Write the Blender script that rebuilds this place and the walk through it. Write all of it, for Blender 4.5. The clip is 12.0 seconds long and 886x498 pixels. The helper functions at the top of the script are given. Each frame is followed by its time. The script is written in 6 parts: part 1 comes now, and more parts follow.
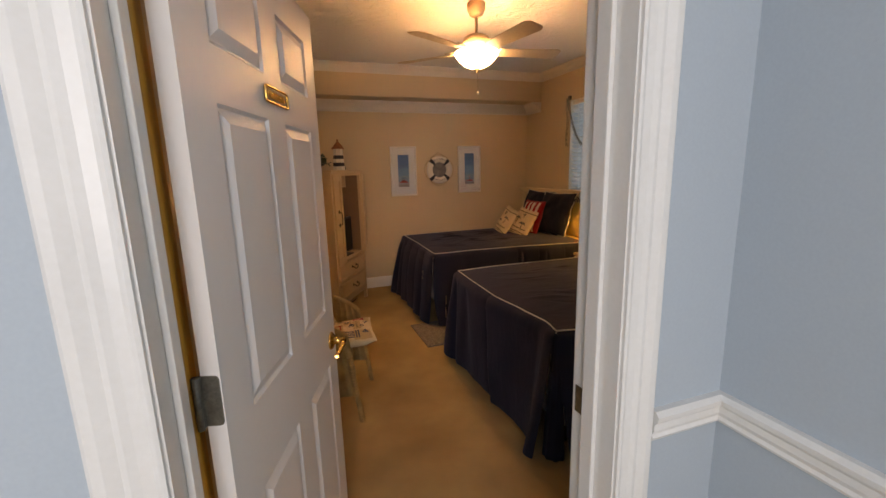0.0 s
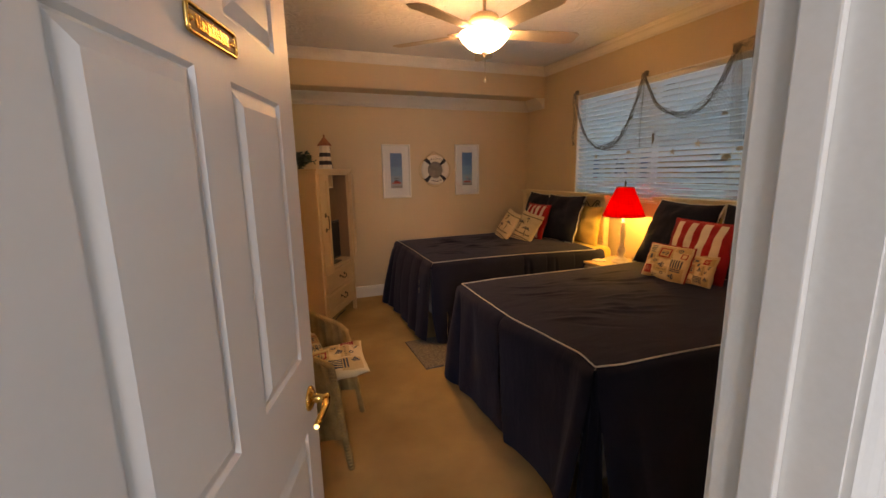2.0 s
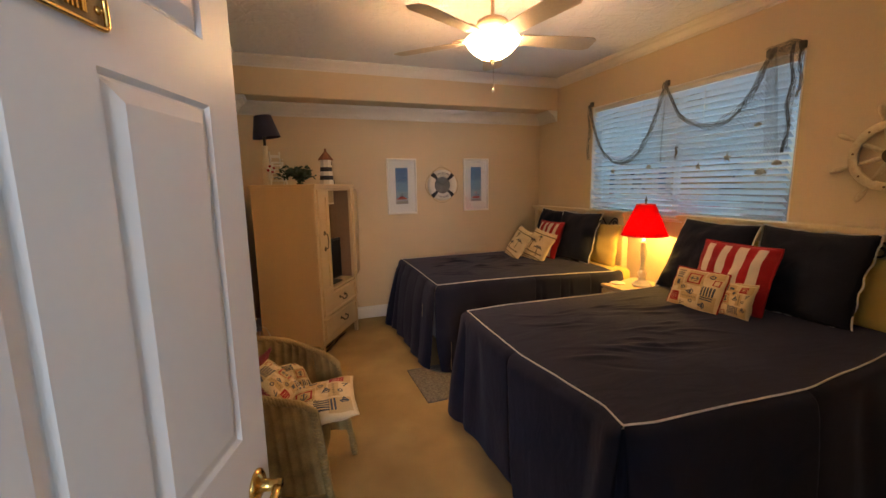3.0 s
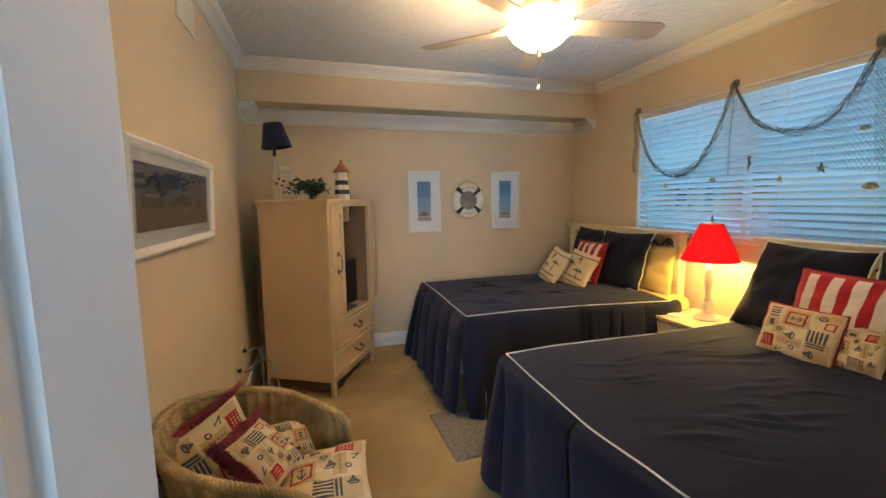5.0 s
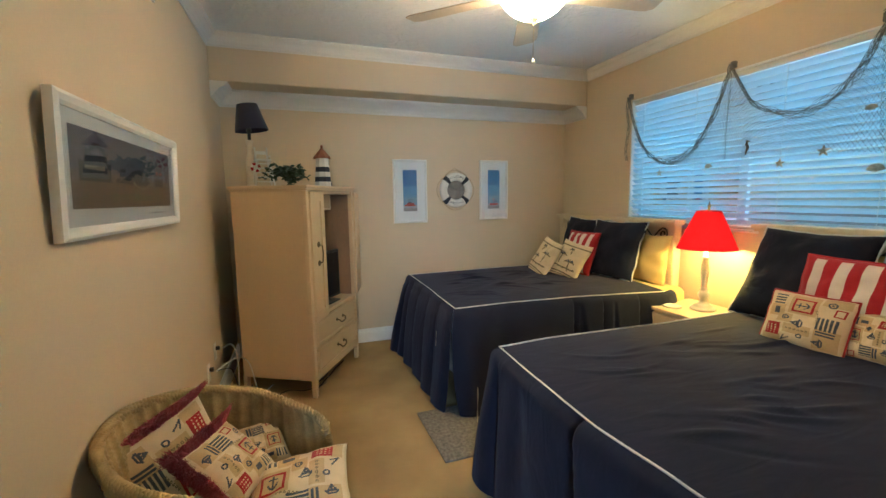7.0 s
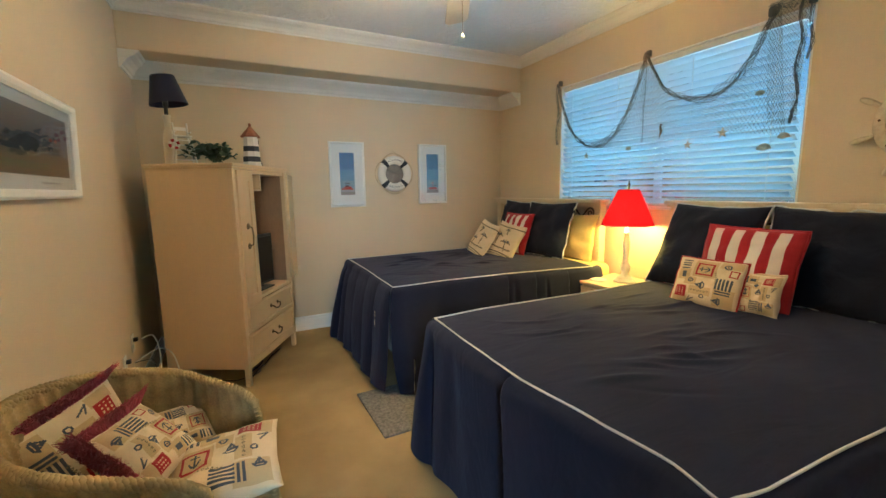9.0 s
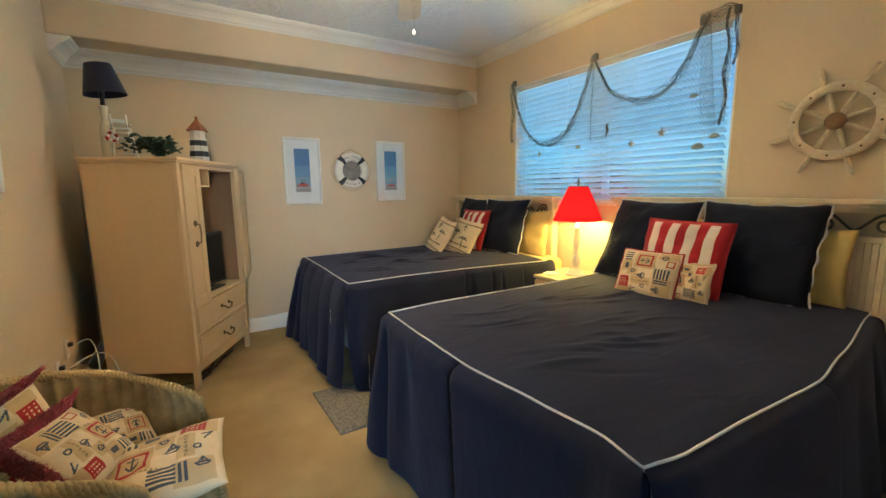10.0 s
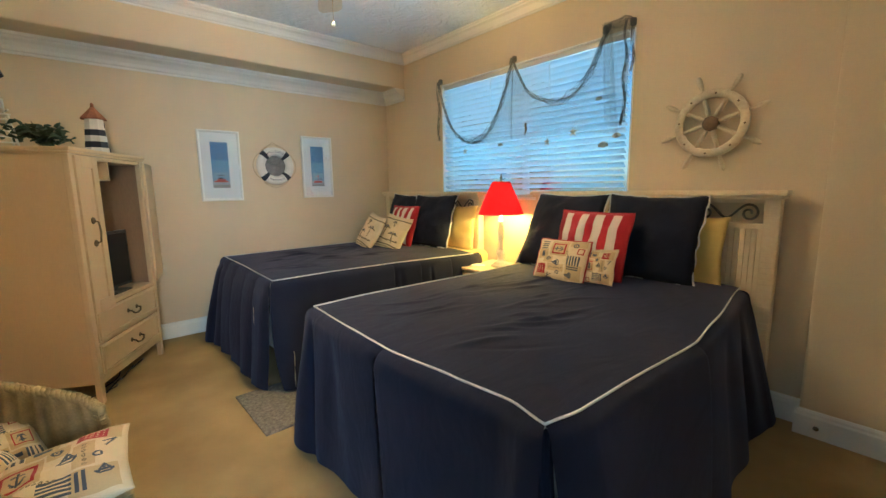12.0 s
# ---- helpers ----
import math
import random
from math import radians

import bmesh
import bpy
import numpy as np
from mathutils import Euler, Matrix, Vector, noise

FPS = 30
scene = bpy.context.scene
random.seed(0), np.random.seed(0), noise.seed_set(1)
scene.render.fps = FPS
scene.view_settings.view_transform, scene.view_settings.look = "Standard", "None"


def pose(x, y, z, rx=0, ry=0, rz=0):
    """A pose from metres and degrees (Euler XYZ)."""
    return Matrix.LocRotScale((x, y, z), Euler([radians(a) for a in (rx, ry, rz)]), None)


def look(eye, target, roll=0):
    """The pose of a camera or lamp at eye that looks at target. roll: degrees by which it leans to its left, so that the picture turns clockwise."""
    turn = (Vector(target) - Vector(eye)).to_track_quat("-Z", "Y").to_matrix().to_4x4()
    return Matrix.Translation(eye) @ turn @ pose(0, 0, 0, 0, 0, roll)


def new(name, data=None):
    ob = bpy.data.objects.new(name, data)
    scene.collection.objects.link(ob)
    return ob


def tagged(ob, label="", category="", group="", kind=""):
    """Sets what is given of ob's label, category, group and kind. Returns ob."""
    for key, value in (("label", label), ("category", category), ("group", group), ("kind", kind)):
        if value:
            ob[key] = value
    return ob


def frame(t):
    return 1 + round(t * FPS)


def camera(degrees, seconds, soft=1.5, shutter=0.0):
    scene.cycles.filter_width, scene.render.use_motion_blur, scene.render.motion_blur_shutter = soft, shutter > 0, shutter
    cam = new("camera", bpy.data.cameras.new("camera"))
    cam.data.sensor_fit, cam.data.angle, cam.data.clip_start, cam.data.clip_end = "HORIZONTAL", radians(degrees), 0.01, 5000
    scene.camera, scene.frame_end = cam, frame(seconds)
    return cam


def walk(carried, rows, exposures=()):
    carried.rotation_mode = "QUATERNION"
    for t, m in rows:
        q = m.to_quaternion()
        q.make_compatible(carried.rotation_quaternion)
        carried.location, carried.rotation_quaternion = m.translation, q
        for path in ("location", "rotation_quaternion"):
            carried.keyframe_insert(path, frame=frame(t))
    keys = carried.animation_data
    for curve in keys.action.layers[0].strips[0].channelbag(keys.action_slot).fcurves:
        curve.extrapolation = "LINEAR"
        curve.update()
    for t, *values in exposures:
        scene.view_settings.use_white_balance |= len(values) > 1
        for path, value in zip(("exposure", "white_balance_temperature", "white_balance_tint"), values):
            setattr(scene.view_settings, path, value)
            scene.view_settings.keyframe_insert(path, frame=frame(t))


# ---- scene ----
cam = camera(94.5, 12.0)
PATH = [
    (0, (0.297, 0.576, 1.53), (0.944, 2.43, 1.153), -1.5),
    (0.5, (0.296, 0.68, 1.518), (0.968, 2.525, 1.133), -1.4),
    (1, (0.295, 0.794, 1.516), (0.982, 2.632, 1.133), -1.3),
    (1.5, (0.308, 0.896, 1.509), (1.008, 2.731, 1.132), -1.2),
    (2, (0.351, 1.001, 1.507), (1.051, 2.838, 1.139), -1.1),
    (2.5, (0.417, 1.112, 1.513), (1.098, 2.963, 1.187), -1.0),
    (3, (0.487, 1.222, 1.522), (1.141, 3.088, 1.22), -1.0),
    (5, (0.555, 1.679, 1.527), (1.132, 3.58, 1.298), -0.8),
    (5.5, (0.557, 1.746, 1.523), (1.141, 3.645, 1.293), -0.8),
    (6, (0.57, 1.793, 1.509), (1.159, 3.69, 1.274), -0.8),
    (6.5, (0.583, 1.818, 1.48), (1.186, 3.711, 1.253), -0.9),
    (7, (0.591, 1.831, 1.453), (1.232, 3.71, 1.208), -0.8),
    (9, (0.632, 1.79, 1.358), (1.516, 3.561, 1.075), -0.9),
    (9.5, (0.652, 1.765, 1.346), (1.615, 3.495, 1.06), -0.9),
    (10, (0.665, 1.741, 1.334), (1.703, 3.426, 1.046), -0.8),
    (10.5, (0.675, 1.72, 1.323), (1.787, 3.358, 1.032), -0.8),
    (11, (0.676, 1.702, 1.314), (1.853, 3.292, 1.023), -0.8),
    (11.5, (0.677, 1.687, 1.304), (1.914, 3.23, 1.012), -0.8),
    (12, (0.677, 1.67, 1.296), (1.967, 3.169, 1.003), -0.8),
]
EXPOSURES = [(0, -1.0, 8000, 23), (1.5, -0.95, 8000, 23), (2.5, -0.84, 7800, 26), (3.2, -0.5, 6200, 12), (4.8, -0.16, 5100, 0), (7, 0.0, 4650, -8), (9, 0.1, 4800, -8), (12, 0.24, 4700, -9)]
walk(cam, [(t, look(eye, target, roll)) for t, eye, target, roll in PATH], EXPOSURES)

# ---- plan, metres ----
XL, XW, YD, YF, ZC = -0.042, 3.49, 1.365, 5.94, 2.74   # left wall, window wall, door wall, far wall, ceiling
YH = 1.225                                            # hall face of the door wall
DX0, DX1, DZ = 0.082, 0.915, 2.05                      # door opening
WY0, WY1, WZ0, WZ1 = 2.985, 4.925, 1.19, 2.315        # window opening
SOF_Y, SOF_Z = 5.56, 2.394                            # soffit along the far wall
HALL_X = 1.235                                        # hall's right-hand wall

# ---- world and light ----
world = bpy.data.worlds.new("world")
scene.world = world
world.use_nodes = True
wn = world.node_tree.nodes
sky = wn.new("ShaderNodeTexSky")
sky.sky_type, sky.sun_disc, sky.sun_elevation, sky.sun_rotation = "NISHITA", False, radians(50), radians(200)
world.node_tree.links.new(sky.outputs[0], wn["Background"].inputs[0])
wn["Background"].inputs[1].default_value = 0.1


def lamp(name, kind, m, power, colour, size=0.1, size_y=None, soft=None):
    data = bpy.data.lights.new(name, kind)
    data.energy, data.color = power, colour
    if kind == "AREA":
        data.shape, data.size, data.size_y = "RECTANGLE", size, size_y or size
    else:
        data.shadow_soft_size = soft or size
    ob = new(name, data)
    ob.matrix_world = m
    return ob


sun = lamp("sun", "SUN", look((-8, 6, 10), (0, 0, 0)), 2.0, (1.0, 0.95, 0.88))
sun.data.angle = radians(0.5)
FAN = (1.67, 3.62)
lamp("fan_bulb", "POINT", pose(FAN[0], FAN[1], 2.375), 118, (1.0, 0.55, 0.22), 0.03)
lamp("red_lamp_bulb", "POINT", pose(3.26, 3.93, 1.125), 34, (1.0, 0.58, 0.12), 0.03)
lamp("window_daylight", "AREA", look((4.10, 3.955, 1.6), (3.45, 3.955, 1.85)), 106, (0.42, 0.78, 1.0), 2.6, 2.2)
# lamp added at the unseen hall end to brighten hall and doorway
lamp("added_hall_light", "AREA", look((-0.30, -1.66, 1.72), (0.2, 1.0, 1.3)), 108, (0.78, 0.89, 1.0), 0.95, 1.4)


# ---- materials ----
def nodes_of(name, rough=0.5, metal=0.0, spec=0.5):
    m = bpy.data.materials.new(name)
    m.use_nodes = True
    n, l = m.node_tree.nodes, m.node_tree.links
    b = n["Principled BSDF"]
    b.inputs["Roughness"].default_value, b.inputs["Metallic"].default_value = rough, metal
    b.inputs["Specular IOR Level"].default_value = spec
    return m, n, l, b


def surface(name, c, rough=0.5, metal=0.0, var=0.08, scale=3.0, fine=60.0, bump=0.1, dist=0.002, spec=0.5, stretch=(1, 1, 1), tint=None, rvar=0.1, detail=4.0, each=0.0, grain=0.12):
    """Colour with broad and fine variation, and fine relief. stretch: grain direction. tint: a second colour in patches. each: change from piece to piece."""
    m, n, l, b = nodes_of(name, rough, metal, spec)
    co = n.new("ShaderNodeTexCoord")
    mp = n.new("ShaderNodeMapping")
    mp.inputs["Scale"].default_value = stretch
    l.new(co.outputs["Object"], mp.inputs[0])
    big, small = n.new("ShaderNodeTexNoise"), n.new("ShaderNodeTexNoise")
    for t, s in ((big, scale), (small, fine)):
        t.inputs["Scale"].default_value, t.inputs["Detail"].default_value = s, detail
        l.new(mp.outputs[0], t.inputs["Vector"])
    ramp = n.new("ShaderNodeValToRGB")
    lo = [v * (1 - var) for v in c] if tint is None else tint
    ramp.color_ramp.elements[0].position, ramp.color_ramp.elements[1].position = 0.32, 0.68
    ramp.color_ramp.elements[0].color = (*lo, 1)
    ramp.color_ramp.elements[1].color = (*[min(1, v * (1 + var * 0.6)) for v in c], 1)
    l.new(big.outputs[0], ramp.inputs[0])
    mix = n.new("ShaderNodeMix")
    mix.data_type, mix.blend_type = "RGBA", "OVERLAY"
    mix.inputs[0].default_value = grain + var
    l.new(ramp.outputs[0], mix.inputs[6])
    l.new(small.outputs[0], mix.inputs[7])
    out = mix.outputs[2]
    if each:
        info, hsv, rng = n.new("ShaderNodeObjectInfo"), n.new("ShaderNodeHueSaturation"), n.new("ShaderNodeMapRange")
        rng.inputs[3].default_value, rng.inputs[4].default_value = 1 - each, 1 + each
        l.new(info.outputs["Random"], rng.inputs[0])
        l.new(rng.outputs[0], hsv.inputs["Value"])
        l.new(out, hsv.inputs["Color"])
        out = hsv.outputs[0]
    l.new(out, b.inputs["Base Color"])
    rr = n.new("ShaderNodeMapRange")
    rr.inputs[3].default_value, rr.inputs[4].default_value = max(0.03, rough - rvar), min(1, rough + rvar)
    l.new(big.outputs[0], rr.inputs[0])
    l.new(rr.outputs[0], b.inputs["Roughness"])
    if bump:
        bp = n.new("ShaderNodeBump")
        bp.inputs["Strength"].default_value, bp.inputs["Distance"].default_value = bump, dist
        l.new(small.outputs[0], bp.inputs["Height"])
        l.new(bp.outputs[0], b.inputs["Normal"])
    return m


def cloth(name, c, weave=900.0, var=0.1, sheen=0.15, bump=0.25, rough=0.9, crease=0.0, tint=None, spec=0.25, sheen_tint=(1, 1, 1)):
    """Woven cloth: crossing threads, soft wrinkles, slight sheen."""
    m, n, l, b = nodes_of(name, rough, 0, spec)
    b.inputs["Sheen Weight"].default_value = sheen
    b.inputs["Sheen Tint"].default_value = (*sheen_tint, 1)
    co = n.new("ShaderNodeTexCoord")
    wv = n.new("ShaderNodeTexNoise")
    wv.inputs["Scale"].default_value, wv.inputs["Detail"].default_value = weave, 2
    big = n.new("ShaderNodeTexNoise")
    big.inputs["Scale"].default_value, big.inputs["Detail"].default_value = 4.5, 5
    for t in (wv, big):
        l.new(co.outputs["Object"], t.inputs["Vector"])
    ramp = n.new("ShaderNodeValToRGB")
    ramp.color_ramp.elements[0].position, ramp.color_ramp.elements[1].position = 0.3, 0.7
    ramp.color_ramp.elements[0].color = (*([v * (1 - var) for v in c] if tint is None else tint), 1)
    ramp.color_ramp.elements[1].color = (*[v * (1 + var) for v in c], 1)
    l.new(big.outputs[0], ramp.inputs[0])
    mix = n.new("ShaderNodeMix")
    mix.data_type, mix.blend_type = "RGBA", "OVERLAY"
    mix.inputs[0].default_value = 0.3
    l.new(ramp.outputs[0], mix.inputs[6])
    l.new(wv.outputs[0], mix.inputs[7])
    l.new(mix.outputs[2], b.inputs["Base Color"])
    b1 = n.new("ShaderNodeBump")
    b1.inputs["Strength"].default_value, b1.inputs["Distance"].default_value = bump, 0.0015
    l.new(wv.outputs[0], b1.inputs["Height"])
    if crease:
        cr = n.new("ShaderNodeTexNoise")
        cr.inputs["Scale"].default_value, cr.inputs["Detail"].default_value, cr.inputs["Distortion"].default_value = 6, 3, 1.2
        mp = n.new("ShaderNodeMapping")
        mp.inputs["Scale"].default_value = (0.7, 2.2, 1)
        l.new(co.outputs["Object"], mp.inputs[0])
        l.new(mp.outputs[0], cr.inputs["Vector"])
        b2 = n.new("ShaderNodeBump")
        b2.inputs["Strength"].default_value, b2.inputs["Distance"].default_value = crease, 0.02
        l.new(cr.outputs[0], b2.inputs["Height"])
        l.new(b1.outputs[0], b2.inputs["Normal"])
        l.new(b2.outputs[0], b.inputs["Normal"])
    else:
        l.new(b1.outputs[0], b.inputs["Normal"])
    return m


def glow(name, c, strength):
    m, n, l, b = nodes_of(name, 0.4)
    b.inputs["Base Color"].default_value = (*c, 1)
    b.inputs["Emission Color"].default_value = (*c, 1)
    b.inputs["Emission Strength"].default_value = strength
    return m


def thin(name, c, through_share, rough=0.6, gloss=0.08):
    """A sheet that lets part of the light through: lamp shades, blind slats, sheer net."""
    m = bpy.data.materials.new(name)
    m.use_nodes = True
    n, l = m.node_tree.nodes, m.node_tree.links
    out = n["Material Output"]
    n.remove(n["Principled BSDF"])
    t, g, a, e = n.new("ShaderNodeBsdfTranslucent"), n.new("ShaderNodeBsdfGlossy"), n.new("ShaderNodeMixShader"), n.new("ShaderNodeMixShader")
    d = n.new("ShaderNodeBsdfDiffuse")
    noise_t = n.new("ShaderNodeTexNoise")
    noise_t.inputs["Scale"].default_value = 30
    ramp = n.new("ShaderNodeValToRGB")
    ramp.color_ramp.elements[0].color = (*[v * 0.93 for v in c], 1)
    ramp.color_ramp.elements[1].color = (*c, 1)
    l.new(noise_t.outputs[0], ramp.inputs[0])
    l.new(ramp.outputs[0], d.inputs[0])
    l.new(ramp.outputs[0], t.inputs[0])
    g.inputs["Roughness"].default_value = rough
    a.inputs[0].default_value, e.inputs[0].default_value = through_share, gloss
    l.new(d.outputs[0], a.inputs[1])
    l.new(t.outputs[0], a.inputs[2])
    l.new(a.outputs[0], e.inputs[1])
    l.new(g.outputs[0], e.inputs[2])
    l.new(e.outputs[0], out.inputs[0])
    return m


def glass_mat(name, rough=0.02):
    m = bpy.data.materials.new(name)
    m.use_nodes = True
    n, l = m.node_tree.nodes, m.node_tree.links
    out = n["Material Output"]
    n.remove(n["Principled BSDF"])
    tr, gl, mx, fr = n.new("ShaderNodeBsdfTransparent"), n.new("ShaderNodeBsdfGlossy"), n.new("ShaderNodeMixShader"), n.new("ShaderNodeFresnel")
    gl.inputs["Roughness"].default_value = rough
    fr.inputs[0].default_value = 1.75
    l.new(fr.outputs[0], mx.inputs[0])
    l.new(tr.outputs[0], mx.inputs[1])
    l.new(gl.outputs[0], mx.inputs[2])
    l.new(mx.outputs[0], out.inputs[0])
    return m


M = {}
M["room_wall"] = surface("beige_wall_paint", (0.66, 0.538, 0.365), 0.75, grain=0.03, var=0.035, scale=1.4, fine=150, bump=0.12, dist=0.0015, spec=0.25)
M["hall_wall"] = surface("blue_grey_wall_paint", (0.46, 0.53, 0.585), 0.6, grain=0.03, var=0.03, scale=1.2, fine=150, bump=0.1, dist=0.0015, spec=0.3)
M["white"] = surface("white_gloss_paint", (0.80, 0.79, 0.76), 0.35, var=0.04, scale=4, fine=90, bump=0.06, dist=0.001)
M["crown"] = surface("white_crown_paint", (0.74, 0.71, 0.66), 0.5, var=0.04, scale=4, fine=90, bump=0.06, dist=0.001)
M["door_white"] = surface("white_door_paint", (0.78, 0.76, 0.74), 0.4, grain=0.03, var=0.025, scale=2.5, fine=70, bump=0.06, dist=0.001)
M["ochre"] = surface("ochre_grained", (0.60, 0.30, 0.035), 0.4, var=0.25, scale=6, fine=60, bump=0.25, stretch=(6, 6, 0.5))
M["carpet"] = surface("beige_carpet", (0.47, 0.345, 0.165), 0.95, var=0.14, tint=(0.335, 0.235, 0.11), scale=1.9, fine=420, bump=0.9, dist=0.006, spec=0.1, detail=5)
M["cream"] = surface("cream_painted_wood", (0.66, 0.49, 0.285), 0.42, grain=0.05, var=0.03, scale=2, fine=45, bump=0.06, dist=0.001, stretch=(3, 3, 0.6))
M["cream_bed"] = surface("pale_cream_bed_paint", (0.72, 0.58, 0.37), 0.45, var=0.05, scale=3, fine=45, bump=0.12, dist=0.001)
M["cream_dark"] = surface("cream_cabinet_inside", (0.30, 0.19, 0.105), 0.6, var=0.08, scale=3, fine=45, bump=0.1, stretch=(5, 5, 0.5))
M["brass"] = surface("polished_brass", (0.80, 0.52, 0.16), 0.2, 1.0, var=0.1, scale=8, fine=80, bump=0.03, rvar=0.06)
M["old_brass"] = surface("aged_brass", (0.20, 0.15, 0.09), 0.42, 1.0, var=0.3, scale=25, fine=120, bump=0.1)
M["hinge"] = surface("dull_bronze_hinge", (0.17, 0.165, 0.14), 0.5, 0.7, var=0.25, scale=20, fine=160, bump=0.15)
M["iron"] = surface("dark_bronze_iron", (0.10, 0.085, 0.07), 0.55, 0.6, var=0.3, scale=30, fine=160, bump=0.2)
M["navy"] = cloth("navy_cotton", (0.0068, 0.0090, 0.0235), var=0.2, crease=0.2, sheen=0.145, spec=0.25, sheen_tint=(0.56, 0.57, 0.85))
M["navy_sham"] = cloth("navy_sham_cotton", (0.008, 0.010, 0.021), var=0.25, crease=0.55, sheen=0.05)
M["piping"] = cloth("white_cord", (0.72, 0.69, 0.64), weave=700)
M["sheet"] = cloth("white_bed_linen", (0.70, 0.70, 0.66))
M["yellow"] = cloth("yellow_cotton", (0.62, 0.46, 0.14), crease=0.4)
M["print_cream"] = cloth("cream_canvas", (0.66, 0.54, 0.34), weave=600)
M["print_tan"] = cloth("tan_canvas_print", (0.52, 0.385, 0.20), weave=600)
M["print_red"] = cloth("red_print", (0.34, 0.02, 0.022), weave=600)
M["print_navy"] = cloth("navy_print", (0.075, 0.085, 0.11), weave=600)
M["print_olive"] = cloth("olive_print", (0.20, 0.16, 0.09), weave=600)
M["red_cloth"] = cloth("red_stripe_cloth", (0.34, 0.013, 0.02), weave=500, bump=0.5)
M["white_cloth"] = cloth("white_stripe_cloth", (0.68, 0.62, 0.54), weave=500, bump=0.5)
M["maroon"] = cloth("maroon_fringe", (0.40, 0.085, 0.11), var=0.55, weave=300, bump=0.8)
M["wicker"] = surface("sage_painted_wicker", (0.41, 0.30, 0.125), 0.6, var=0.2, scale=12, fine=160, bump=0.3, tint=(0.26, 0.185, 0.07))
M["mat"] = surface("grey_woven_mat", (0.22, 0.20, 0.175), 0.95, var=0.35, scale=55, fine=500, bump=0.8, dist=0.004, spec=0.1)
M["black"] = surface("black_plastic", (0.012, 0.012, 0.014), 0.3, var=0.1, scale=10, fine=200, bump=0.02)
M["screen"] = surface("dark_glass_screen", (0.006, 0.006, 0.008), 0.3, spec=0.15, var=0.1, scale=2, fine=50, bump=0.0)
M["blade"] = surface("cream_fan_blade", (0.62, 0.53, 0.40), 0.5, var=0.06, scale=4, fine=60, bump=0.08)
M["fan_metal"] = surface("cream_fan_metal", (0.60, 0.50, 0.36), 0.4, 0.2, var=0.08, scale=8, fine=90, bump=0.05)
M["bowl"] = glow("lit_frosted_bowl", (1.0, 0.60, 0.27), 92.0)
M["slat"] = thin("white_blind_slat", (0.64, 0.68, 0.71), 0.10)
M["net"] = surface("grey_brown_net_twine", (0.19, 0.17, 0.14), 0.9, var=0.3, scale=40, fine=300, bump=0.3)
M["shade_red"] = thin("red_lamp_shade", (0.48, 0.002, 0.004), 0.24, gloss=0.004)
M["shade_lining"] = thin("pale_shade_lining", (0.85, 0.80, 0.70), 0.4, gloss=0.02)
M["shade_navy"] = cloth("navy_lamp_shade", (0.022, 0.022, 0.04), weave=700)
M["glass"] = glass_mat("clear_glass")
M["paper"] = surface("white_mount_card", (0.80, 0.79, 0.76), 0.8, var=0.02, scale=5, fine=200, bump=0.03)
M["frame_white"] = surface("white_frame_wood", (0.82, 0.79, 0.72), 0.4, var=0.04, scale=8, fine=80, bump=0.06)
M["plastic_white"] = surface("white_plastic", (0.74, 0.70, 0.62), 0.35, var=0.03, scale=10, fine=100, bump=0.02)
M["wheel_white"] = surface("whitewashed_wood", (0.63, 0.53, 0.36), 0.7, var=0.14, scale=9, fine=60, bump=0.25)
M["wheel_hub"] = surface("brown_wood_hub", (0.15, 0.085, 0.035), 0.5, var=0.2, scale=15, fine=90, bump=0.2)
M["leaf"] = surface("dark_ivy_leaf", (0.035, 0.065, 0.032), 0.5, var=0.4, scale=20, fine=120, bump=0.2)
M["rust"] = surface("rust_red_roof", (0.30, 0.11, 0.045), 0.7, var=0.2, scale=20, fine=120, bump=0.3)
M["white_wood"] = surface("white_painted_wood", (0.74, 0.70, 0.62), 0.6, var=0.08, scale=12, fine=90, bump=0.2)
M["black_paint"] = surface("black_blue_paint", (0.02, 0.022, 0.03), 0.6, var=0.2, scale=15, fine=120, bump=0.15)
M["rope"] = surface("natural_rope", (0.45, 0.35, 0.22), 0.9, var=0.2, scale=40, fine=300, bump=0.5)
M["mirror"] = surface("grey_pewter_disc", (0.22, 0.205, 0.185), 0.55, 0.2, var=0.3, scale=14, fine=120, bump=0.05)
M["shell"] = surface("tan_shell", (0.60, 0.47, 0.33), 0.6, var=0.25, scale=40, fine=200, bump=0.4)
M["window_frame"] = surface("white_window_frame", (0.75, 0.76, 0.76), 0.4, var=0.03, scale=8, fine=80, bump=0.03)


